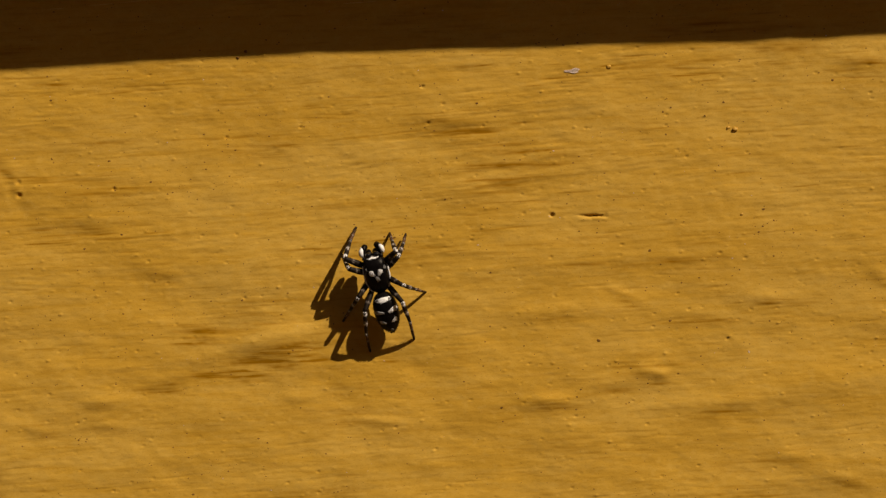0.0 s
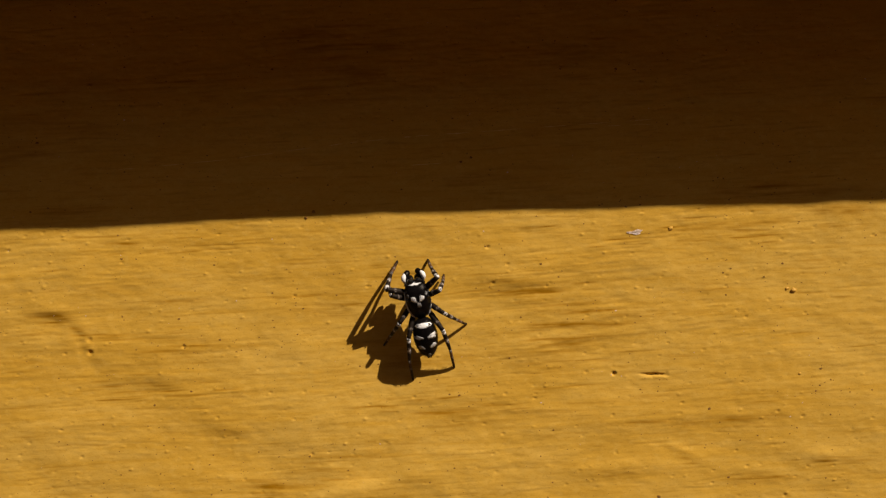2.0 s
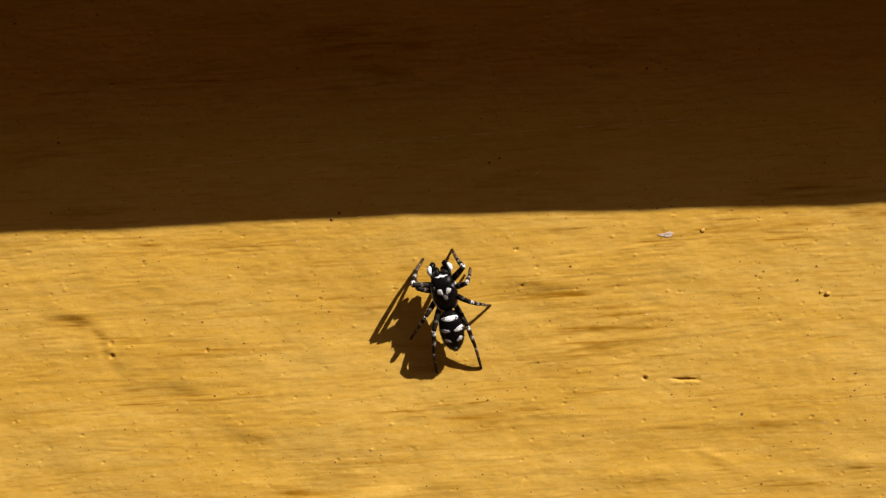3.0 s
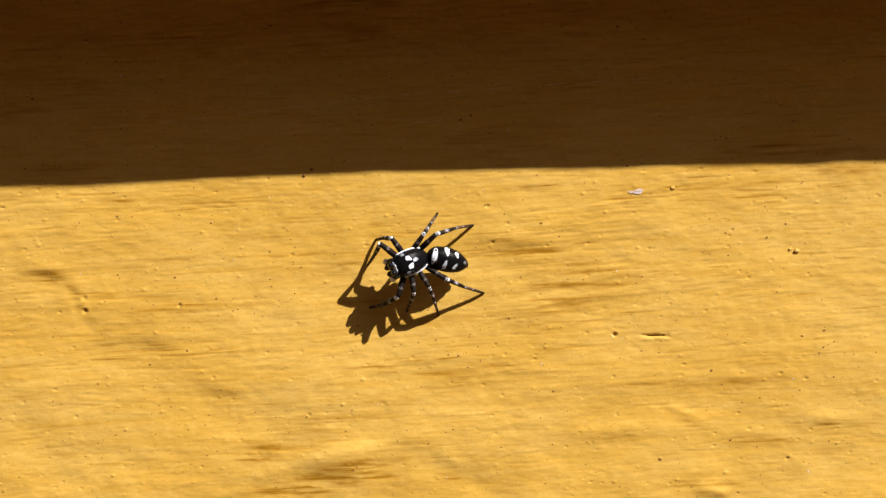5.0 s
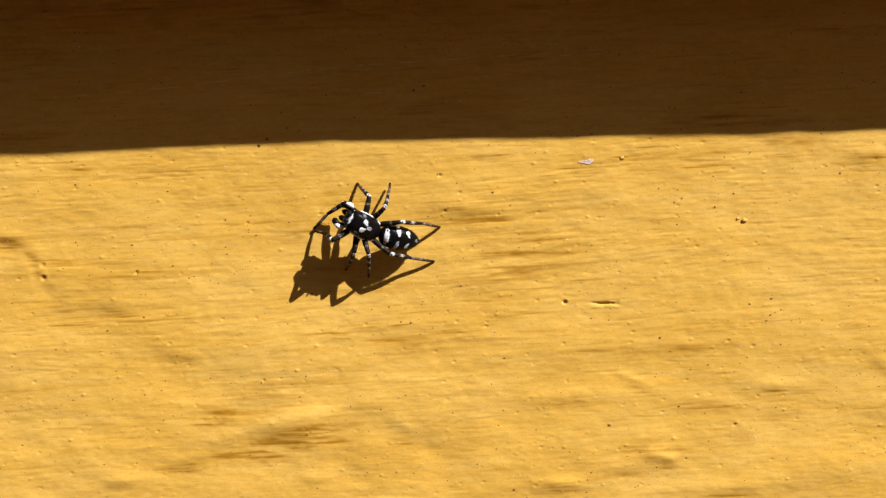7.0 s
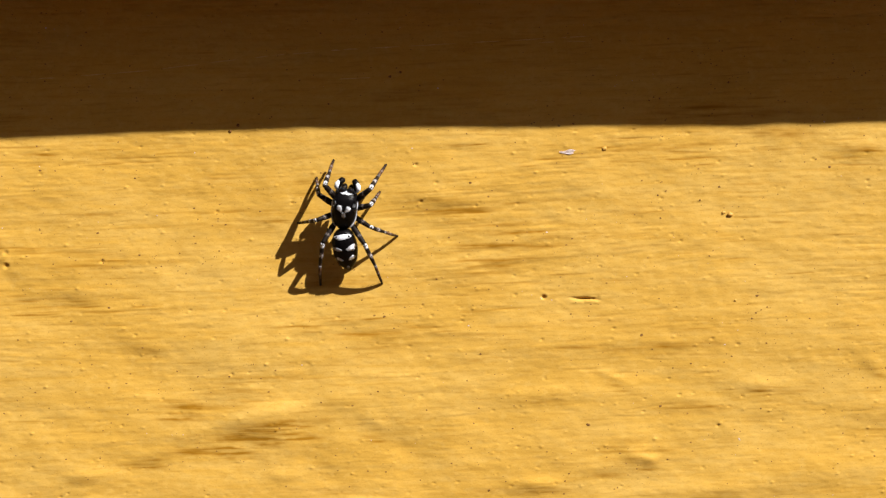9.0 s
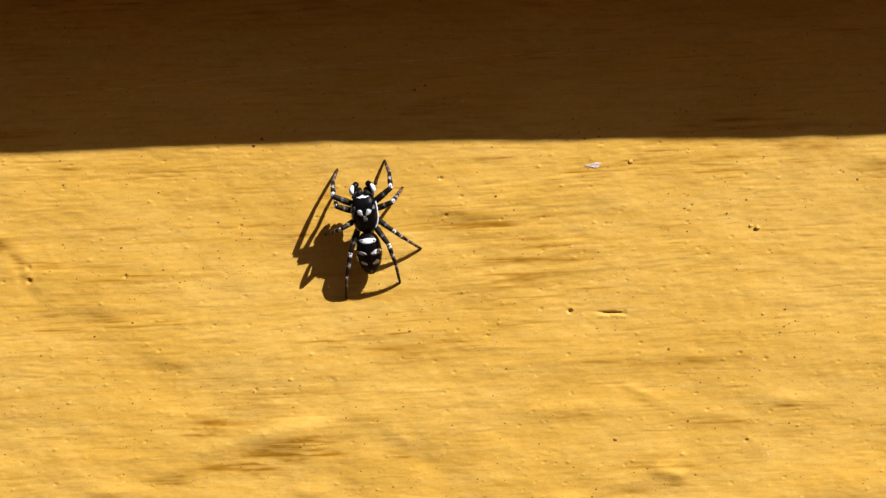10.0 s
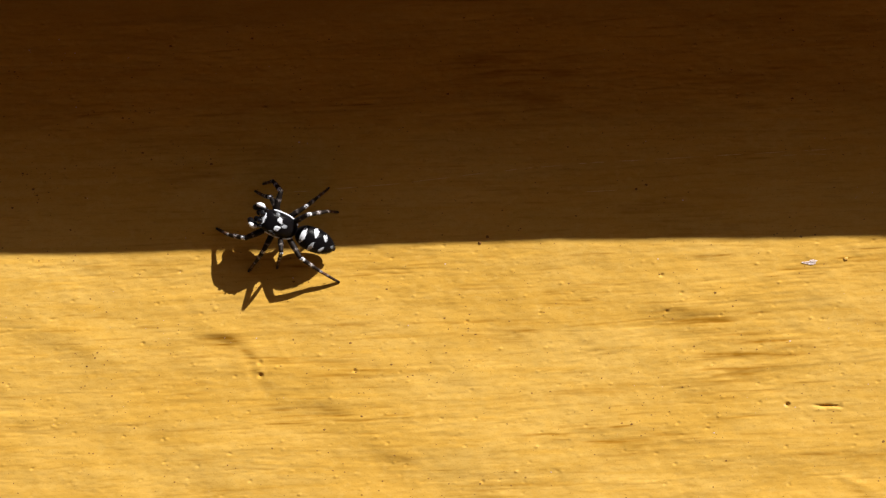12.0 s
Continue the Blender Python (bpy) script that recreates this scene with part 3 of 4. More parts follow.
specks("dirt_specks", 4200, 0.030, 0.018, 0.09, DIRT, "dark dirt specks caught in the paint", 11)
specks("grit_specks", 640, 0.050, 0.020, 0.12, SOOT, "dark brown grit specks caught in the paint", 14)
specks("paint_nibs", 1500, 0.025, 0.017, 0.085, GRIT, "small nibs of dried paint", 12)
specks("pale_specks", 260, 0.025, 0.018, 0.08, FLAKE, "pale dust specks on the paint", 13)
DOTS_1 = ((4.75, 5.35), (4.95, 2.14), (10.74, -4.06), (-19.02, -2.75), (-15.59, -3.09), (-18.69, -5.66), (-21.18, -6.51), (-10.9, -10.24), (-18.77, -10.86), (-20.94, -8.02), (-16.87, -12.32), (-2.93, -12.24), (1.89, -12.6), (-1.26, -11.34), (15.96, -7.93), (5.44, -8.98), (8.14, -14.46), (4.75, -15.11))
DOTS_2 = ((17.13, -12.58), (24.1, -10.92), (21.81, -9.38), (24.26, -16.24), (12.38, -13.68), (10.76, -18.17), (-19.38, -15.45), (-3.2, -17.53), (-7.32, -17.43), (-11.65, 1.52), (-16.91, 2.75), (-19.36, -0.79), (-3.38, -5.53), (11.71, 5.89), (17.5, 4.99), (-4.95, -11.99), (20.68, -2.49), (12.53, -6.63))
specks("grit_dots", len(DOTS_1 + DOTS_2), 0.075, 0.022, 0.13, SOOT, "larger dark grit dots in the paint", 15, DOTS_1 + DOTS_2)


def scratch(stops, seed):
    """A pale hairline scratched into the paint, broken where the blade skipped."""
    rng = random.Random(seed)
    bm = bmesh.new()
    xs = [q[0] for q in stops]
    x = xs[0]
    while x < xs[-1]:
        run = rng.uniform(0.5, 3.2)
        us = np.linspace(x, min(x + run, xs[-1]), 9)
        rows = []
        for k, u in enumerate(us):
            z = float(np.interp(u, xs, [q[1] for q in stops])) + 0.03 * noise.noise(Vector((u * 1.3, seed, 0)))
            half = 0.04 * math.sin(math.pi * (k + 0.4) / 8.8) * rng.uniform(0.6, 1.2)
            y = -relief_at(u, z)
            rows.append([bm.verts.new((u * MM, (y - d) * MM, (z + e * half) * MM)) for e, d in ((-1, -0.004), (0, 0.010), (1, -0.004))])
        for a, b in zip(rows, rows[1:]):
            for k in range(2):
                bm.faces.new((a[k], b[k], b[k + 1], a[k + 1]))
        x += run + rng.uniform(0.1, 1.6)
    bmesh.ops.recalc_face_normals(bm, faces=bm.faces)
    part("scratch", bm, SCRATCH, wall, "pale broken hairline scratch")


scratch([(-23.1, 9.3), (-16.1, 9.75), (-8.0, 10.6), (-3.6, 10.92), (2.3, 11.15), (12.9, 11.6)], 3)
scratch([(-3.6, 9.0), (-2.6, 9.05), (-1.2, 9.1)], 5)
scratch([(9.5, 11.2), (11.0, 11.3), (12.6, 11.25)], 8)


def grain(x, z, rx, rz, high, label, mat=GRIT):
    rng = random.Random(round(x * 100))
    bm = lump(rx, 0.55 * high, rz, 0.6, rng)
    ob = part("grit_grain", bm, mat, None, label)
    ob.matrix_world = pose(x * MM, -(relief_at(x, z) + 0.05 * high) * MM, z * MM, 0, rng.uniform(-30, 30), 0)
    return tagged(ob, category="grit", group="grit grains stuck on the wall")


PAINTED = "painted-over grit grain standing proud of the ochre wall"
DARK = "dark grit grain stuck on the ochre wall"
grain(21.85, -0.15, 0.21, 0.15, 0.17, PAINTED)
grain(21.42, -0.02, 0.14, 0.11, 0.11, PAINTED)
grain(13.68, 4.25, 0.17, 0.13, 0.14, PAINTED, SMOOTH)
grain(-10.65, 5.72, 0.11, 0.10, 0.12, DARK, SOOT)
grain(-10.14, 6.12, 0.10, 0.09, 0.14, DARK, SOOT)
grain(-0.19, 9.13, 0.09, 0.08, 0.08, DARK, SOOT)
grain(0.50, 9.40, 0.08, 0.07, 0.07, DARK, SOOT)
grain(22.08, -5.74, 0.09, 0.08, 0.08, PAINTED)


def build_flake():
    """A pale shred of film lying flat on the paint."""
    bm = bmesh.new()
    rows = []
    for i in range(13):
        u = i / 12 - 0.5
        half = 0.13 * math.sqrt(max(0.02, 1 - (2 * u) ** 2)) * (1 + 0.35 * math.sin(9 * u + 1))
        rows.append([bm.verts.new((1.3 * u * MM, (-0.022 - 0.012 * math.cos(7 * u) * (1 - abs(k - 1))) * MM, (half * (k - 1) + 0.04 * math.sin(5 * u)) * MM)) for k in range(3)])
    for a, b in zip(rows, rows[1:]):
        for k in range(2):
            bm.faces.new((a[k], a[k + 1], b[k + 1], b[k]))
    bmesh.ops.solidify(bm, geom=bm.faces[:], thickness=0.012 * MM)
    ob = part("flake", bm, FLAKE, None, "pale lilac-white flake stuck flat on the ochre wall")
    ob.matrix_world = pose(11.4 * MM, -relief_at(11.4, 4.07) * MM, 4.07 * MM, 0, 3, 0)
    return tagged(ob, category="flake")


build_flake()

# ---- the jumping spider. Its space: x to its right, y ahead, z off the wall, the waist at the origin ----
spider = new("spider")
spider.empty_display_size = 0.002
tagged(spider, "black and white striped jumping spider walking on the ochre wall", "spider")

HEAD = profile([(-0.02, 0.244, 0.95, 0.16, 0.22, 2.2), (0.25, 0.539, 0.98, 0.38, 0.36, 2.3), (0.75, 0.734, 1.02, 0.62, 0.44, 2.5),
                (1.3, 0.775, 1.05, 0.74, 0.46, 2.8), (1.78, 0.748, 1.06, 0.7, 0.46, 2.9), (2.04, 0.714, 1.05, 0.63, 0.45, 2.9), (2.3, 0.637, 1.03, 0.46, 0.42, 2.7),
                (2.52, 0.493, 1, 0.16, 0.32, 2.4), (2.58, 0.244, 1.02, 0.14, 0.14, 2.2)], 26)
ABDOMEN = profile([(0.02, 0.147, 0.95, 0.12, 0.12, 2.0), (-0.16, 0.478, 0.98, 0.42, 0.36, 2.1), (-0.58, 0.718, 1.02, 0.64, 0.50, 2.2), (-1.21, 0.800, 1.02, 0.70, 0.56, 2.2),
                   (-1.82, 0.730, 0.98, 0.62, 0.52, 2.2), (-2.30, 0.555, 0.92, 0.48, 0.42, 2.1), (-2.58, 0.340, 0.89, 0.32, 0.30, 2.0), (-2.74, 0.110, 0.87, 0.11, 0.11, 2.0)], 28)
ABDOMEN_UP = sorted(ABDOMEN, key=lambda s: s[0])


def coat(stations, count, length, rng, bm=None):
    """Short hairs leaning backward over a lofted body."""
    bm = bm or bmesh.new()
    s = np.array(sorted(stations, key=lambda q: q[0]))
    for k in range(count):
        y = rng.uniform(s[1, 0], s[-2, 0])
        w, zc, up, n = (np.interp(y, s[:, 0], s[:, c]) for c in (1, 2, 3, 5))
        a = rng.uniform(0.0, math.pi)
        c, q = math.cos(a), math.sin(a)
        x = w * math.copysign(abs(c) ** (2 / n), c)
        z = zc + up * q ** (2 / n)
        hair(bm, (x, y, z - 0.01), (c + rng.uniform(-0.3, 0.3), -0.9 + rng.uniform(-0.3, 0.3), q * 0.7), length * rng.uniform(0.6, 1.3), 0.012)
    return bm


def patch(name, stations, cx, cy, rx, ry, turn, parent, label, mat, seed, shape=0.30, taper=0.0):
    """A pad of hair lying on a lofted body's back, with a ragged rim and loose hairs."""
    rng = random.Random(seed)
    bm = bmesh.new()
    ct, st = math.cos(radians(turn)), math.sin(radians(turn))
    wob = [1 + rng.uniform(-shape, shape) for _ in range(18)]

    def on(u, v, lift):
        v *= 1 + taper * u
        x, y = cx + u * rx * ct - v * ry * st, cy + u * rx * st + v * ry * ct
        return (x, y, top_of(stations, x, y) + lift)

    centre = bm.verts.new(Vector(on(0, 0, 0.016)) * MM)
    rings = []
    for r, lift in ((0.45, 0.016), (0.85, 0.012), (1.0, -0.012)):
        rings.append([bm.verts.new(Vector(on(r * wob[k] * math.cos(k * math.pi / 9), r * wob[k] * math.sin(k * math.pi / 9), lift)) * MM) for k in range(18)])
    for k in range(18):
        bm.faces.new((centre, rings[0][k], rings[0][(k + 1) % 18]))
        for a, b in zip(rings, rings[1:]):
            bm.faces.new((a[k], b[k], b[(k + 1) % 18], a[(k + 1) % 18]))
    for k in range(70):
        a, r = rng.uniform(0, 6.28), math.sqrt(rng.random())
        p = on(r * math.cos(a), r * math.sin(a), 0.02)
        hair(bm, p, (rng.uniform(-0.6, 0.6), -1 + rng.uniform(-0.5, 0.5), 0.25), rng.uniform(0.04, 0.09), 0.010)
    bmesh.ops.recalc_face_normals(bm, faces=bm.faces)
    return part(name, bm, mat, parent, label)


rng = random.Random(21)
head = part("cephalothorax", loft(HEAD, 30), BLACK, spider, "glossy black hairy cephalothorax")
fur = part("fur", coat(HEAD, 420, 0.09, rng), BRISTLE, head)
patch("face_stripe", HEAD, 0.0, 2.38, 0.40, 0.12, 0, head, "white hair stripe behind the front eyes", WHITE, 1)
patch("back_spot", HEAD, -0.25, 1.39, 0.23, 0.155, -50, head, "white hair spot", WHITE, 2, 0.15, -0.5)
patch("back_spot", HEAD, 0.25, 1.39, 0.23, 0.155, 50, head, "white hair spot", WHITE, 3, 0.15, 0.5)
patch("middle_spot", HEAD, 0.03, 1.00, 0.13, 0.18, 0, head, "pale grey pad painting the side eye's glint", LIGHT, 4)
# glints of the side eyes, laid on as grey pads
patch("eye_glint", HEAD, -0.62, 1.66, 0.09, 0.13, 0, head, "grey pad painting the side eye's glint", GREY, 5)
patch("eye_glint", HEAD, 0.62, 1.66, 0.09, 0.13, 0, head, "grey pad painting the side eye's glint", GREY, 6)


def margin(side):
    """The white line along the lower rim of the back."""
    s = np.array(HEAD)
    pts = []
    for y in np.linspace(0.10, 1.95, 14):
        w, zc = np.interp(y, s[:, 0], s[:, 1]), np.interp(y, s[:, 0], s[:, 2])
        pts.append((side * (w + 0.03), y, zc + 0.16))
    bm = tube(pts, [0.02] + [0.05 + 0.012 * math.sin(2.3 * k) for k in range(12)] + [0.02], 8)
    r = random.Random(9 + side)
    for p in pts * 4:
        hair(bm, p, (side, -0.6 + r.uniform(-0.4, 0.4), r.uniform(-0.3, 0.5)), r.uniform(0.05, 0.11), 0.012)
    part("side_stripe", bm, WHITE, head, "thin white hair line")


def eye(x, y, z, r):
    bm = bmesh.new()
    bmesh.ops.create_uvsphere(bm, u_segments=14, v_segments=10, radius=r * MM)
    bmesh.ops.translate(bm, verts=bm.verts, vec=Vector((x, y, z)) * MM)
    part("eye", bm, EYE, head, "shiny black eye")


palps = []
for side in (-1, 1):
    margin(side)
    eye(side * 0.25, 2.50, 1.22, 0.23)
    eye(side * 0.56, 2.36, 1.30, 0.14)
    eye(side * 0.66, 1.95, 1.60, 0.05)
    eye(side * 0.68, 1.42, 1.56, 0.12)
    # jaw
    bm = loft(profile([(2.30, 0.12, 0.72, 0.12, 0.2, 2), (2.5, 0.2, 0.68, 0.2, 0.3, 2.2), (2.72, 0.17, 0.58, 0.18, 0.28, 2.2), (2.82, 0.05, 0.5, 0.06, 0.1, 2)], 10), 12)
    bmesh.ops.translate(bm, verts=bm.verts, vec=Vector((side * 0.22, 0, 0)) * MM)
    part("chelicera", bm, BLACK, spider, "black jaw")
    # feeler: a short bent limb with a white hair tuft outside and a dark tip
    pts = [(side * 0.44, 2.22, 0.76), (side * 0.56, 2.46, 0.82), (side * 0.58, 2.70, 0.84), (side * 0.50, 2.92, 0.80), (side * 0.36, 3.06, 0.66), (side * 0.28, 3.08, 0.54)]
    palp = part("pedipalp", tube(pts, [0.13, 0.17, 0.19, 0.22, 0.20, 0.08], 10), BLACK, spider, "black feeler with a white tuft")
    bm = tube([(side * 0.62, 2.44, 0.90), (side * 0.69, 2.62, 0.96), (side * 0.66, 2.82, 0.96), (side * 0.54, 3.00, 0.88)], [0.08, 0.16, 0.17, 0.09], 8)
    r = random.Random(30 + side)
    for k in range(70):
        u = r.random()
        p = Vector((side * 0.62, 2.44, 0.92)).lerp(Vector((side * 0.54, 3.00, 0.88)), u) + Vector((side * 0.08, 0, 0.04))
        hair(bm, p, (side * r.uniform(-0.1, 1), r.uniform(-0.2, 1.0), r.uniform(0.1, 0.9)), r.uniform(0.1, 0.2), 0.013)
    part("tuft", bm, WHITE, palp, "white hair tuft")
    palps.append((side, palp))

abdomen = part("abdomen", loft(ABDOMEN, 30), BLACK, spider, "black oval abdomen with white cross bands")
part("fur", coat(ABDOMEN, 520, 0.10, rng), BRISTLE, abdomen)
patch("cross_band", ABDOMEN_UP, 0.0, -0.44, 0.60, 0.17, 0, abdomen, "bold white hair band", WHITE, 11, 0.12)
patch("side_bar", ABDOMEN_UP, 0.44, -1.18, 0.33, 0.18, 14, abdomen, "white hair bar", WHITE, 12, 0.2, 0.55)
# left bars are coloured greyer to paint in the side's shade
patch("side_bar", ABDOMEN_UP, -0.44, -1.19, 0.36, 0.12, -14, abdomen, "hair bar greyed for the shaded left side", LIGHT, 13, 0.2, -0.55)
patch("side_bar", ABDOMEN_UP, 0.39, -1.88, 0.24, 0.13, 24, abdomen, "white hair bar", WHITE, 14, 0.2, 0.5)
patch("side_bar", ABDOMEN_UP, -0.37, -1.89, 0.22, 0.09, -24, abdomen, "hair bar greyed for the shaded left side", LIGHT, 15, 0.2, -0.5)
patch("tail_spot", ABDOMEN_UP, 0.05, -2.50, 0.10, 0.10, 0, abdomen, "greyish white hair spot", GREY, 16)
for side in (-1, 0, 1):
    part("spinneret", tube([(side * 0.09, -2.68, 0.84), (side * 0.10, -2.77, 0.82), (side * 0.09, -2.85, 0.80)], [0.07, 0.06, 0.025], 8), BRISTLE, abdomen)

# legs: hip place, and lengths of the three rigid stretches, in millimetres
HIPS = {"1": (0.48, 1.74, 0.82), "2": (0.55, 1.34, 0.78), "3": (0.55, 0.88, 0.76), "4": (0.45, 0.42, 0.78)}
SPANS = {"1": (1.63, 1.53, 1.40), "2": (1.38, 1.25, 1.15), "3": (1.45, 1.30, 1.42), "4": (1.78, 1.68, 1.70)}
WIDE = {"1": 1.1, "2": 1.05, "3": 0.95, "4": 1.0}
OUT = {"1": 1.0, "2": 0.35, "3": 0.15, "4": 0.5}


def limb(name, length, radii, mat, parent, seed, label=""):
    """One rigid stretch of a leg along +y, with spines and hairs."""
    r = random.Random(seed)
    n = 11
    us = np.linspace(0, 1, n)
    rs = np.interp(us, np.linspace(0, 1, len(radii)), radii)
    bm = tube([(0, -0.03 + u * (length + 0.06), 0.05 * math.sin(math.pi * u)) for u in us], rs, 10)
    for k in range(int(46 * length)):
        u = r.uniform(0.05, 0.98)
        a = r.uniform(0, 6.28)
        rad = float(np.interp(u, us, rs))
        hair(bm, (0.9 * rad * math.cos(a), u * length, 0.9 * rad * math.sin(a)), (math.cos(a), 1.1, math.sin(a)), r.uniform(0.05, 0.11), 0.011)
    for k in range(4):
        a = r.choice((-1, 1))
        u = 0.25 + 0.2 * k
        hair(bm, (a * 0.06, u * length, 0), (a, 0.9, -0.3), r.uniform(0.13, 0.20), 0.013)
    return part(name, bm, mat, parent, label)


legs = {}
for sn, sx in (("L", -1), ("R", 1)):
    for ln in "1234":
        l1, l2, l3 = SPANS[ln]
        k = WIDE[ln]
        femur = limb("leg", l1, [0.12 * k, 0.19 * k, 0.195 * k, 0.165 * k, 0.14 * k], FEMUR, spider, ord(sn) + int(ln), "black and white banded hairy leg")
        shin = limb("tibia", l2, [0.135 * k, 0.14 * k, 0.14 * k, 0.12 * k, 0.095 * k], TIBIA, femur, 7 * int(ln) + sx)
        foot = limb("tarsus", l3, [0.1 * k, 0.098 * k, 0.092 * k, 0.084 * k, 0.068], TARSUS, femur, 11 * int(ln) + sx)
        legs[sn + ln] = (femur, shin, foot, Vector((sx * HIPS[ln][0], HIPS[ln][1], HIPS[ln][2])), (l1, l2, l3), sx * OUT[ln])

# ---- what moves: where the spider stands, and where its eight feet are, time by time ----
STANCES = []
ORDER = ("L1", "L2", "L3", "L4", "R1", "R2", "R3", "R4")


def stance(t, x, z, heading, tail, *feet):
    """Waist on the wall in millimetres, heading to its left from straight up, swing of the abdomen, and the feet with their lift."""
    STANCES.append((t, x, z, heading, tail, [(f[0], f[1], f[2] if len(f) > 2 else 0.0) for f in feet]))


stance(0.0, -1.71, -9.82, 11, 2, (-3.28, -5.73), (-4.27, -7.44), (-4.31, -11.82), (-2.63, -13.88), (-1.07, -6.18), (-0.02, -6.29, 0.3), (1.14, -10.12), (0.29, -13.17))
stance(0.5, -1.93, -7.91, 14, -3, (-3.71, -3.61), (-4.48, -6.53), (-4.52, -9.88), (-2.73, -11.8), (-1.76, -4.31), (-0.52, -4.43, 0.3), (1.04, -8.62), (0.0, -10.48))
stance(1.0, -2.47, -4.32, 14, -6, (-4.15, -0.14), (-4.83, -2.74), (-5.1, -6.37), (-3.34, -8.82), (-2.13, -0.24), (-1.01, -2.11, 0.3), (0.36, -4.52), (-0.63, -7.29))
stance(1.5, -3.02, -1.69, 11, -4, (-4.54, 1.98), (-5.27, 0.41), (-5.67, -3.79), (-3.86, -5.21), (-2.77, 2.57), (-1.56, 0.94, 0.3), (-0.18, -1.69), (-0.98, -5.31))
stance(2.0, -3.12, -0.92, 10, -1, (-4.65, 2.6), (-5.34, 1.23), (-5.7, -2.96), (-3.84, -5.33), (-2.61, 2.65), (-1.58, 1.61, 0.3), (-0.17, -1.73), (-1.06, -4.58))
stance(2.5, -3.26, -0.23, 11, -2, (-4.74, 3.1), (-5.42, 1.69), (-5.81, -2.21), (-4.11, -4.44), (-2.81, 3.57), (-1.72, 2.26, 0.3), (-0.48, -0.27), (-1.09, -4.27))
stance(3.0, -3.22, -0.23, 10, -1, (-4.73, 2.93), (-5.35, 1.87), (-5.7, -2.29), (-4.06, -4.57), (-2.81, 3.5), (-1.67, 2.24, 0.3), (-0.4, -0.25), (-1.12, -4.36))
stance(5.0, -2.90, 0.17, 111, -36, (-6.52, -3.13), (-4.1, -3.46), (-2.01, -3.74), (1.02, -2.37), (-6.59, -0.29), (-6.02, 1.34), (-1.9, 2.98), (0.43, 2.14))
stance(6.0, -2.88, 0.16, 108, -37, (-6.08, -3.03), (-4.27, -3.53), (-2.0, -3.59), (0.99, -2.38), (-6.87, 0.33, 0.4), (-5.88, 1.4), (-1.91, 3.0), (0.34, 2.11))
stance(6.1, -2.76, -0.19, 98, -33, (-6.11, -3.1), (-4.3, -3.72), (-1.76, -3.97), (1.2, -2.79), (-6.46, 0.9), (-5.69, 1.14), (-1.63, 2.67), (0.59, 1.74))
stance(6.5, -2.94, 0.09, 98, -35, (-6.34, -2.74), (-4.51, -3.36), (-1.98, -3.62), (1.01, -2.42), (-6.5, 1.45), (-5.93, 1.4), (-1.93, 2.95), (0.35, 2.09))
stance(7.0, -3.02, -0.29, 60, 17, (-7.06, -0.12, 0.15), (-5.05, -2.81), (-3.54, -3.31), (0.89, -2.39), (-7.13, 0.0, 0.15), (-4.14, 2.97), (-1.93, 2.9, 0.3), (1.33, -0.09))
stance(9.0, -3.27, -0.52, -9, 15, (-3.9, 3.7, 0.5), (-5.06, 2.62), (-6.32, -0.31), (-4.9, -4.37), (-0.51, 3.38, 0.3), (-0.95, 1.63, 0.2), (0.14, -1.25), (-0.89, -4.32))
stance(9.5, -3.08, -0.30, -0, 5, (-4.02, 3.66, 0.5), (-5.18, 2.5), (-6.24, -0.18), (-4.9, -4.4), (-0.52, 3.46, 0.3), (-0.83, 2.25, 0.2), (0.12, -1.24), (-0.89, -4.35))
stance(10.0, -3.32, 0.16, 5, -1, (-5.28, 4.06), (-5.49, 2.49), (-6.15, -0.13), (-4.83, -4.29), (-2.2, 4.59), (-1.09, 2.82), (0.05, -1.15), (-1.34, -3.32))
stance(10.5, -3.39, 0.27, 6, -2, (-5.25, 4.11), (-5.57, 2.5), (-6.17, -0.07), (-4.84, -4.33), (-2.19, 4.61), (-1.0, 2.94), (0.15, -1.24), (-1.33, -3.39))
stance(11.0, -4.36, 1.02, 30, -12, (-7.48, 4.52, 0.5), (-7.33, 1.81), (-6.77, 0.12, 0.2), (-4.88, -3.91), (-4.54, 5.57), (-2.85, 4.52, 0.3), (-1.08, 1.96), (-1.48, -1.27, 0.5))
stance(11.2, -8.42, 3.16, 52, -10, (-12.42, 3.89, 0.3), (-11.78, -0.24), (-10.19, 0.3), (-7.03, -1.19), (-11.73, 7.01), (-8.55, 6.55, 0.3), (-6.18, 6.04), (-4.06, 2.77))
stance(11.5, -12.51, 4.90, 53, -6, (-17.48, 6.45), (-15.91, 1.43), (-14.77, 2.16), (-10.83, 0.47), (-13.99, 8.34), (-13.49, 8.78), (-9.47, 7.38), (-9.25, 4.79))
stance(11.7, -17.20, 5.51, 68, -4, (-21.29, 5.48), (-21.62, 4.02), (-18.66, 1.34), (-15.71, 2.26), (-21.4, 7.92), (-18.0, 8.5), (-17.13, 8.61, 0.4), (-13.05, 6.3))
stance(12.0, -22.96, 6.75, 66, -2, (-28.11, 6.96), (-26.05, 4.11), (-24.17, 4.26), (-20.05, 3.26), (-24.99, 9.88), (-25.49, 9.39, 0.2), (-20.63, 9.54), (-20.06, 7.92))


def held(since, t):
    """The stance of one time kept until another."""
    s = next(q for q in STANCES if abs(q[0] - since) < 1e-6)
    STANCES.append((t, *s[1:]))


held(3.0, 3.3)
held(5.0, 4.7)
held(5.0, 5.9)
held(6.5, 6.6)
held(7.0, 6.7)
held(7.0, 7.3)
held(9.0, 8.7)
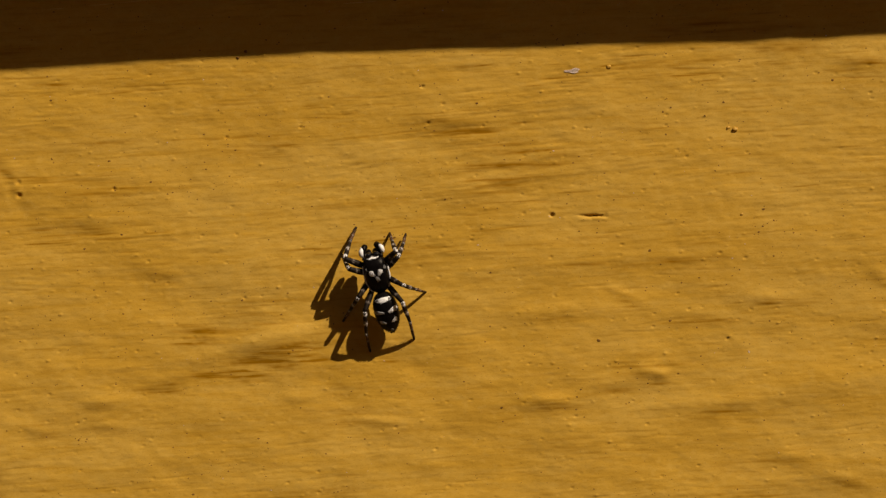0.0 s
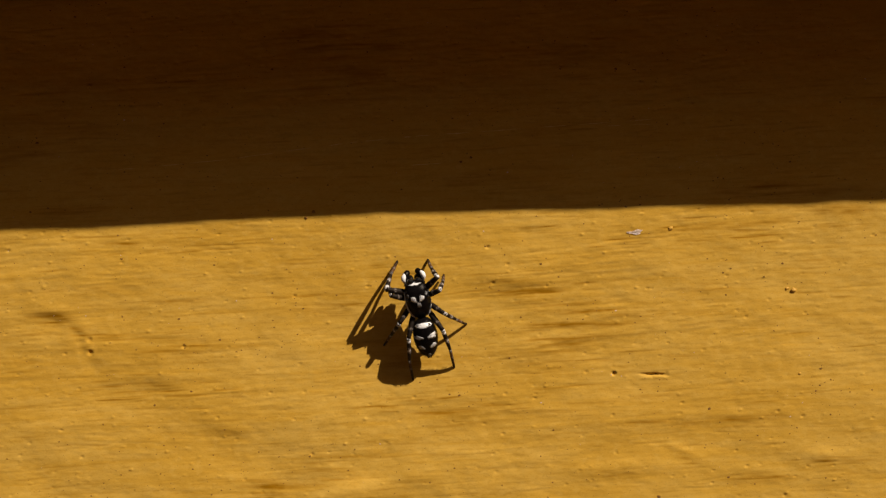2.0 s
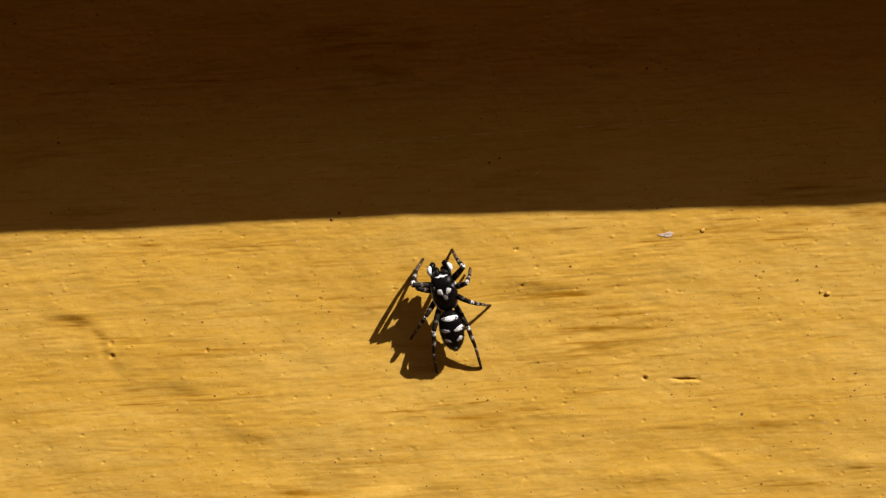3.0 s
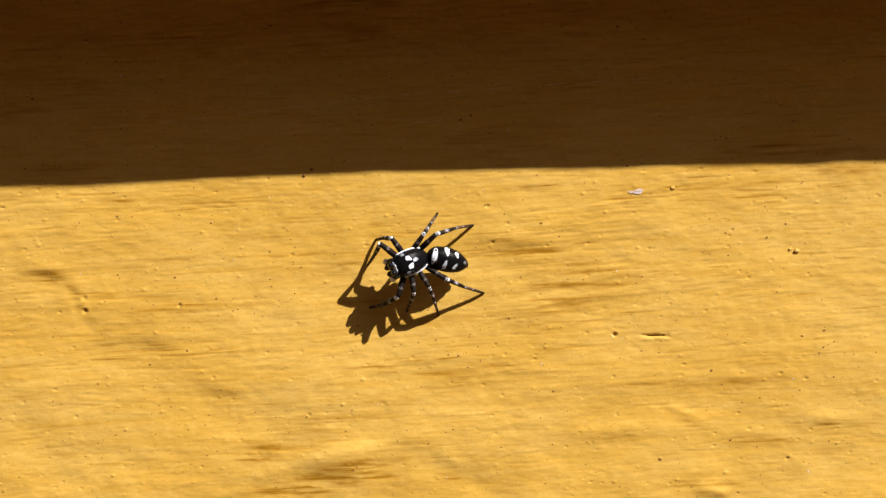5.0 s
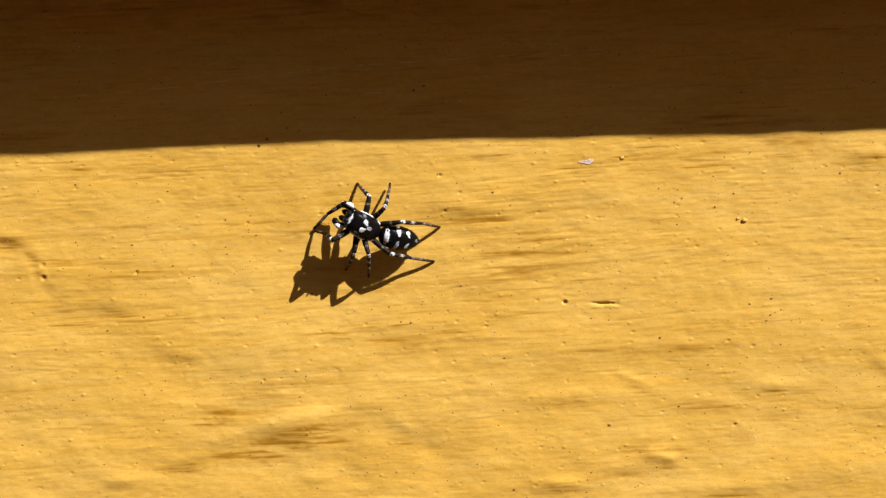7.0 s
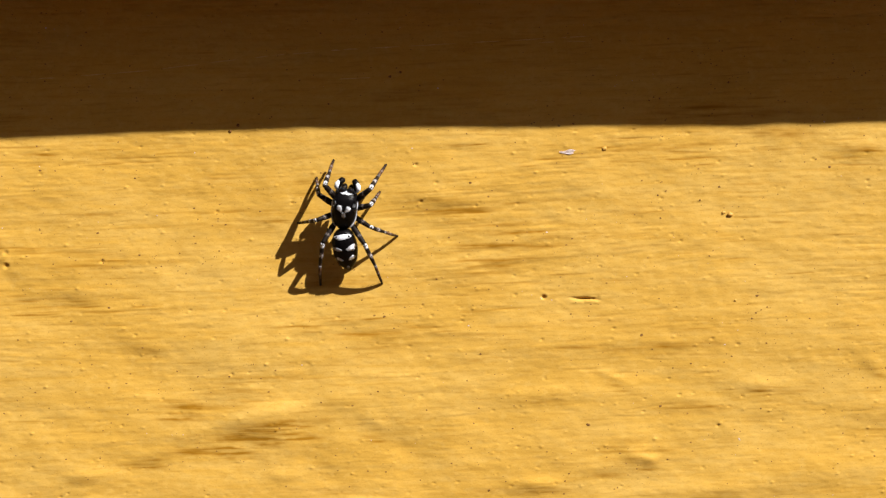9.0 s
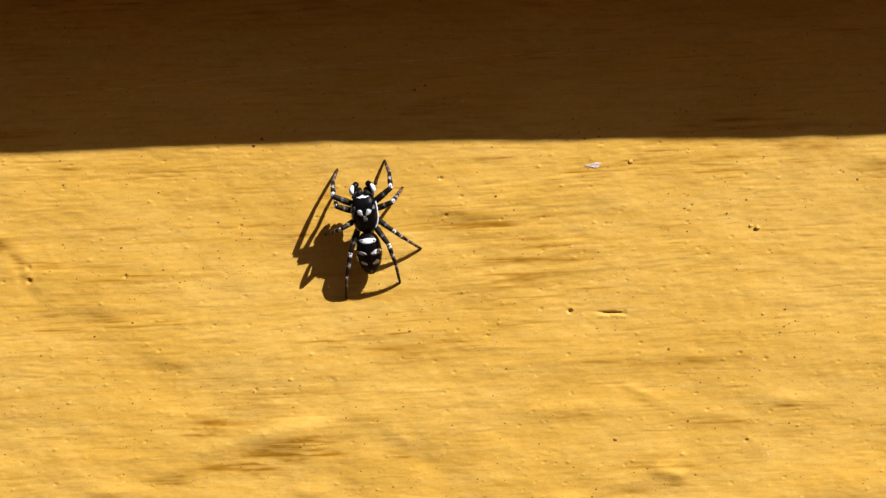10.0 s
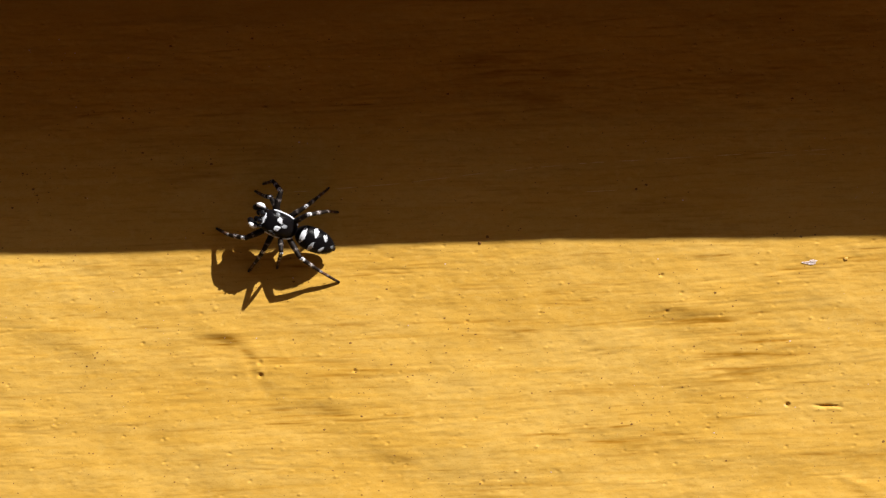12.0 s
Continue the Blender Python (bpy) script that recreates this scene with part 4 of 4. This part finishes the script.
held(9.5, 9.75)
held(10.0, 9.9)
held(10.5, 10.88)
STANCES.sort(key=lambda s: s[0])


def ease(u):
    return u * u * (3 - 2 * u)


def to_body(s, p):
    a = radians(s[3])
    dx, dz = p[0] - s[1], p[1] - s[2]
    return (dx * math.cos(a) + dz * math.sin(a), -dx * math.sin(a) + dz * math.cos(a), p[2])


def to_wall(s, p):
    a = radians(s[3])
    return (s[1] + p[0] * math.cos(a) - p[1] * math.sin(a), s[2] + p[0] * math.sin(a) + p[1] * math.cos(a), p[2])


def walked(a, b, steps):
    """Stances between two far ones, as the spider steps round."""
    out = []
    for k in range(1, steps):
        u = k / steps
        mid = [a[i] + (b[i] - a[i]) * u for i in range(5)]
        feet = []
        for i, (fa, fb) in enumerate(zip(a[5], b[5])):
            v = ease(min(1, max(0, u + (0.08 if (i + i // 4) % 2 else -0.08))))
            pa, pb = to_body(a, fa), to_body(b, fb)
            feet.append(to_wall(mid, tuple(pa[c] + (pb[c] - pa[c]) * v for c in range(3))))
        out.append((*mid, feet))
    return out


def find(t):
    return next(s for s in STANCES if abs(s[0] - t) < 1e-6)


STANCES += walked(find(3.3), find(4.7), 6) + walked(find(7.3), find(8.7), 6)
STANCES.sort(key=lambda s: s[0])


def at_time(t):
    for a, b in zip(STANCES, STANCES[1:]):
        if a[0] <= t <= b[0] + 1e-9:
            break
    u = (t - a[0]) / (b[0] - a[0])
    body = [a[i] + (b[i] - a[i]) * u for i in range(5)]
    feet = []
    for i, (fa, fb) in enumerate(zip(a[5], b[5])):
        first = (i + i // 4) % 2
        v = ease(min(1, max(0, u * 1.5 - (0.0 if first else 0.5))))
        d = math.hypot(fb[0] - fa[0], fb[1] - fa[1])
        high = fa[2] + (fb[2] - fa[2]) * v + min(0.45, 0.5 * d) * 4 * v * (1 - v)
        feet.append((fa[0] + (fb[0] - fa[0]) * v, fa[1] + (fb[1] - fa[1]) * v, high))
    return (*body, feet)


def bent(hip, foot, spans, out, rise=1.0):
    """Joint places of a leg that reaches from hip to foot in three rigid stretches, knee high."""
    l1, l2, l3 = spans
    reach = foot - hip
    flat = reach.length
    most = (l1 + l2 + l3) * 0.995
    if flat > most:
        foot = hip + reach * (most / flat)
        reach = foot - hip
    slack = 1 - min(1, reach.length / most)
    side = Vector((out, 0, 0))
    p = [hip.copy(), hip + reach * 0.36 + Vector((0, 0, rise * (0.55 + 1.6 * slack))) + side * (0.5 + slack),
         hip + reach * 0.72 + Vector((0, 0, rise * (0.35 + 1.3 * slack))) + side * (0.35 + 0.8 * slack), foot.copy()]
    for _ in range(24):
        p[3] = foot.copy()
        for i, l in ((2, l3), (1, l2)):
            p[i] = p[i + 1] + (p[i] - p[i + 1]).normalized() * l
        p[0] = hip.copy()
        for i, l in ((1, l1), (2, l2), (3, l3)):
            p[i] = p[i - 1] + (p[i] - p[i - 1]).normalized() * l
            if i < 3:
                p[i].z = max(p[i].z, foot.z + 0.15)
    return p


def along(a, b):
    """Pose at a with +y toward b and +z kept off the wall, in metres."""
    y = (b - a).normalized()
    x = y.cross(Vector((0, 0, 1)))
    x = x.normalized() if x.length > 1e-4 else Vector((1, 0, 0))
    z = x.cross(y)
    m = Matrix((x, y, z)).transposed().to_4x4()
    m.translation = a * MM
    return m


# how far the waist is lifted off the wall, time by time
LIFTED = [(0.0, 0.5), (3.3, 0.5), (4.6, 0.56), (7.3, 0.55), (8.7, 0.5), (10.9, 0.5), (11.2, 0.58), (12.0, 0.58)]
# how far the knees of the forelegs swing out and how high they rise, against their usual bend
SWUNG = {"L4": [(0.0, 1.0, 1.0), (3.3, 1.0, 1.0), (4.6, 1.0, 0.6), (7.3, 1.0, 0.55), (8.7, 1.0, 1.0), (10.9, 1.0, 1.0), (11.2, 1.0, 0.6), (12.0, 1.0, 0.55)],
         "L3": [(0.0, 1.0, 1.0), (10.9, 1.0, 1.0), (11.2, 1.0, 0.8), (12.0, 1.0, 0.7)],
         "L1": [(0.0, 1.0, 0.72), (3.3, 1.0, 0.72), (4.6, 1.0, 1.0), (6.6, 1.0, 1.0), (6.7, 0.3, 1.0), (7.3, 0.3, 1.0), (8.7, 0.4, 1.0), (9.75, 0.4, 1.0), (9.9, 1.0, 1.0), (12.0, 1.0, 1.0)],
         "R1": [(0.0, 0.5, 1.0), (3.3, 0.5, 1.0), (4.6, 0.9, 1.0), (5.9, 0.9, 1.0), (6.1, 0.8, 1.4), (6.6, 0.8, 1.4), (6.7, 5.0, 0.5), (7.3, 5.0, 0.5), (8.7, 0.2, 1.0), (9.75, 0.2, 1.0), (9.9, 1.0, 1.0), (11.0, 1.0, 1.0), (11.5, 1.4, 0.9), (12.0, 1.4, 0.9)],
         "R2": [(0.0, 1.0, 1.0), (3.3, 1.0, 1.0), (4.6, 1.8, 1.0), (6.6, 1.8, 1.0), (6.7, 1.4, 0.9), (8.7, 1.0, 1.0), (12.0, 1.0, 1.0)]}
# how far the head is raised, in degrees, time by time
RAISED = [(0.0, 9), (3.3, 9), (4.6, 15), (5.9, 15), (6.1, 18), (6.6, 18), (6.7, 22), (7.3, 22), (8.7, 12), (10.9, 13), (11.2, 15), (11.6, 17), (12.0, 19)]
# how far the abdomen hangs from the waist, in degrees, time by time
DROOPED = [(0.0, 0), (3.3, 0), (4.6, -4), (5.9, -4), (6.1, -9), (7.3, -6), (8.7, 3), (10.9, 3), (11.2, -2), (12.0, -6)]


def motions():
    body_rows, tail_rows = [], []
    limb_rows = {key: ([], [], []) for key in legs}
    for k in range(121):
        t = k / 10
        s = at_time(t)
        a = radians(s[3])
        right, ahead, off = Vector((math.cos(a), 0, math.sin(a))), Vector((-math.sin(a), 0, math.cos(a))), Vector((0, -1, 0))
        m = Matrix((right, ahead, off)).transposed().to_4x4()
        stand = float(np.interp(t, [q[0] for q in LIFTED], [q[1] for q in LIFTED]))
        up = float(np.interp(t, [q[0] for q in RAISED], [q[1] for q in RAISED]))
        level = pose(0, 0, 0, up).inverted()
        m.translation = Vector((s[1], -stand, s[2])) * MM
        m = m @ pose(0, 0, 0, up)
        body_rows.append((t, m))
        droop = float(np.interp(t, [q[0] for q in DROOPED], [q[1] for q in DROOPED]))
        tail_rows.append((t, Matrix.Translation((0, 0, 0.95 * MM)) @ pose(0, 0, 0, droop, 0, s[4]) @ Matrix.Translation((0, 0, -0.95 * MM))))
        for key, f in zip(ORDER, s[5]):
            hip, spans, out = legs[key][3], legs[key][4], legs[key][5]
            rise = 1.0
            if key in SWUNG:
                out *= float(np.interp(t, [q[0] for q in SWUNG[key]], [q[1] for q in SWUNG[key]]))
                rise = float(np.interp(t, [q[0] for q in SWUNG[key]], [q[2] for q in SWUNG[key]]))
            bx, by, bz = to_body(s, f)
            p = bent(hip, level @ Vector((bx, by, bz - stand + relief_at(f[0], f[1]) + 0.03)), spans, out, rise)
            thigh = along(p[0], p[1])
            back = thigh.inverted()
            limb_rows[key][0].append((t, thigh))
            limb_rows[key][1].append((t, back @ along(p[1], p[2])))
            limb_rows[key][2].append((t, back @ along(p[2], p[3])))
    # the feelers, folded under the face while the spider crouches and spread when it looks up
    for side, palp in palps:
        base = Vector((side * 0.44, 2.22, 0.76)) * MM
        rows = []
        for t, fold, spread in ((0.0, -5, 0), (1.0, -12, 3), (2.0, -4, -3), (3.3, -6, 0), (4.4, -78, -8), (6.05, -80, -8), (6.6, -72, -4), (6.7, 0, 14), (7.4, 0, 12),
                                (8.8, 2, 4), (9.3, 0, -2), (10.0, -5, 0), (11.0, -8, 3), (11.5, -15, 5), (12.0, -20, 4)):
            rows.append((t, Matrix.Translation(base) @ pose(0, 0, 0, fold, 0, -side * spread) @ Matrix.Translation(-base)))
        walk(palp, rows)
    walk(spider, body_rows)
    walk(abdomen, tail_rows)
    for key, (femur, shin, foot, *_) in legs.items():
        for ob, rows in zip((femur, shin, foot), limb_rows[key]):
            walk(ob, rows)


motions()
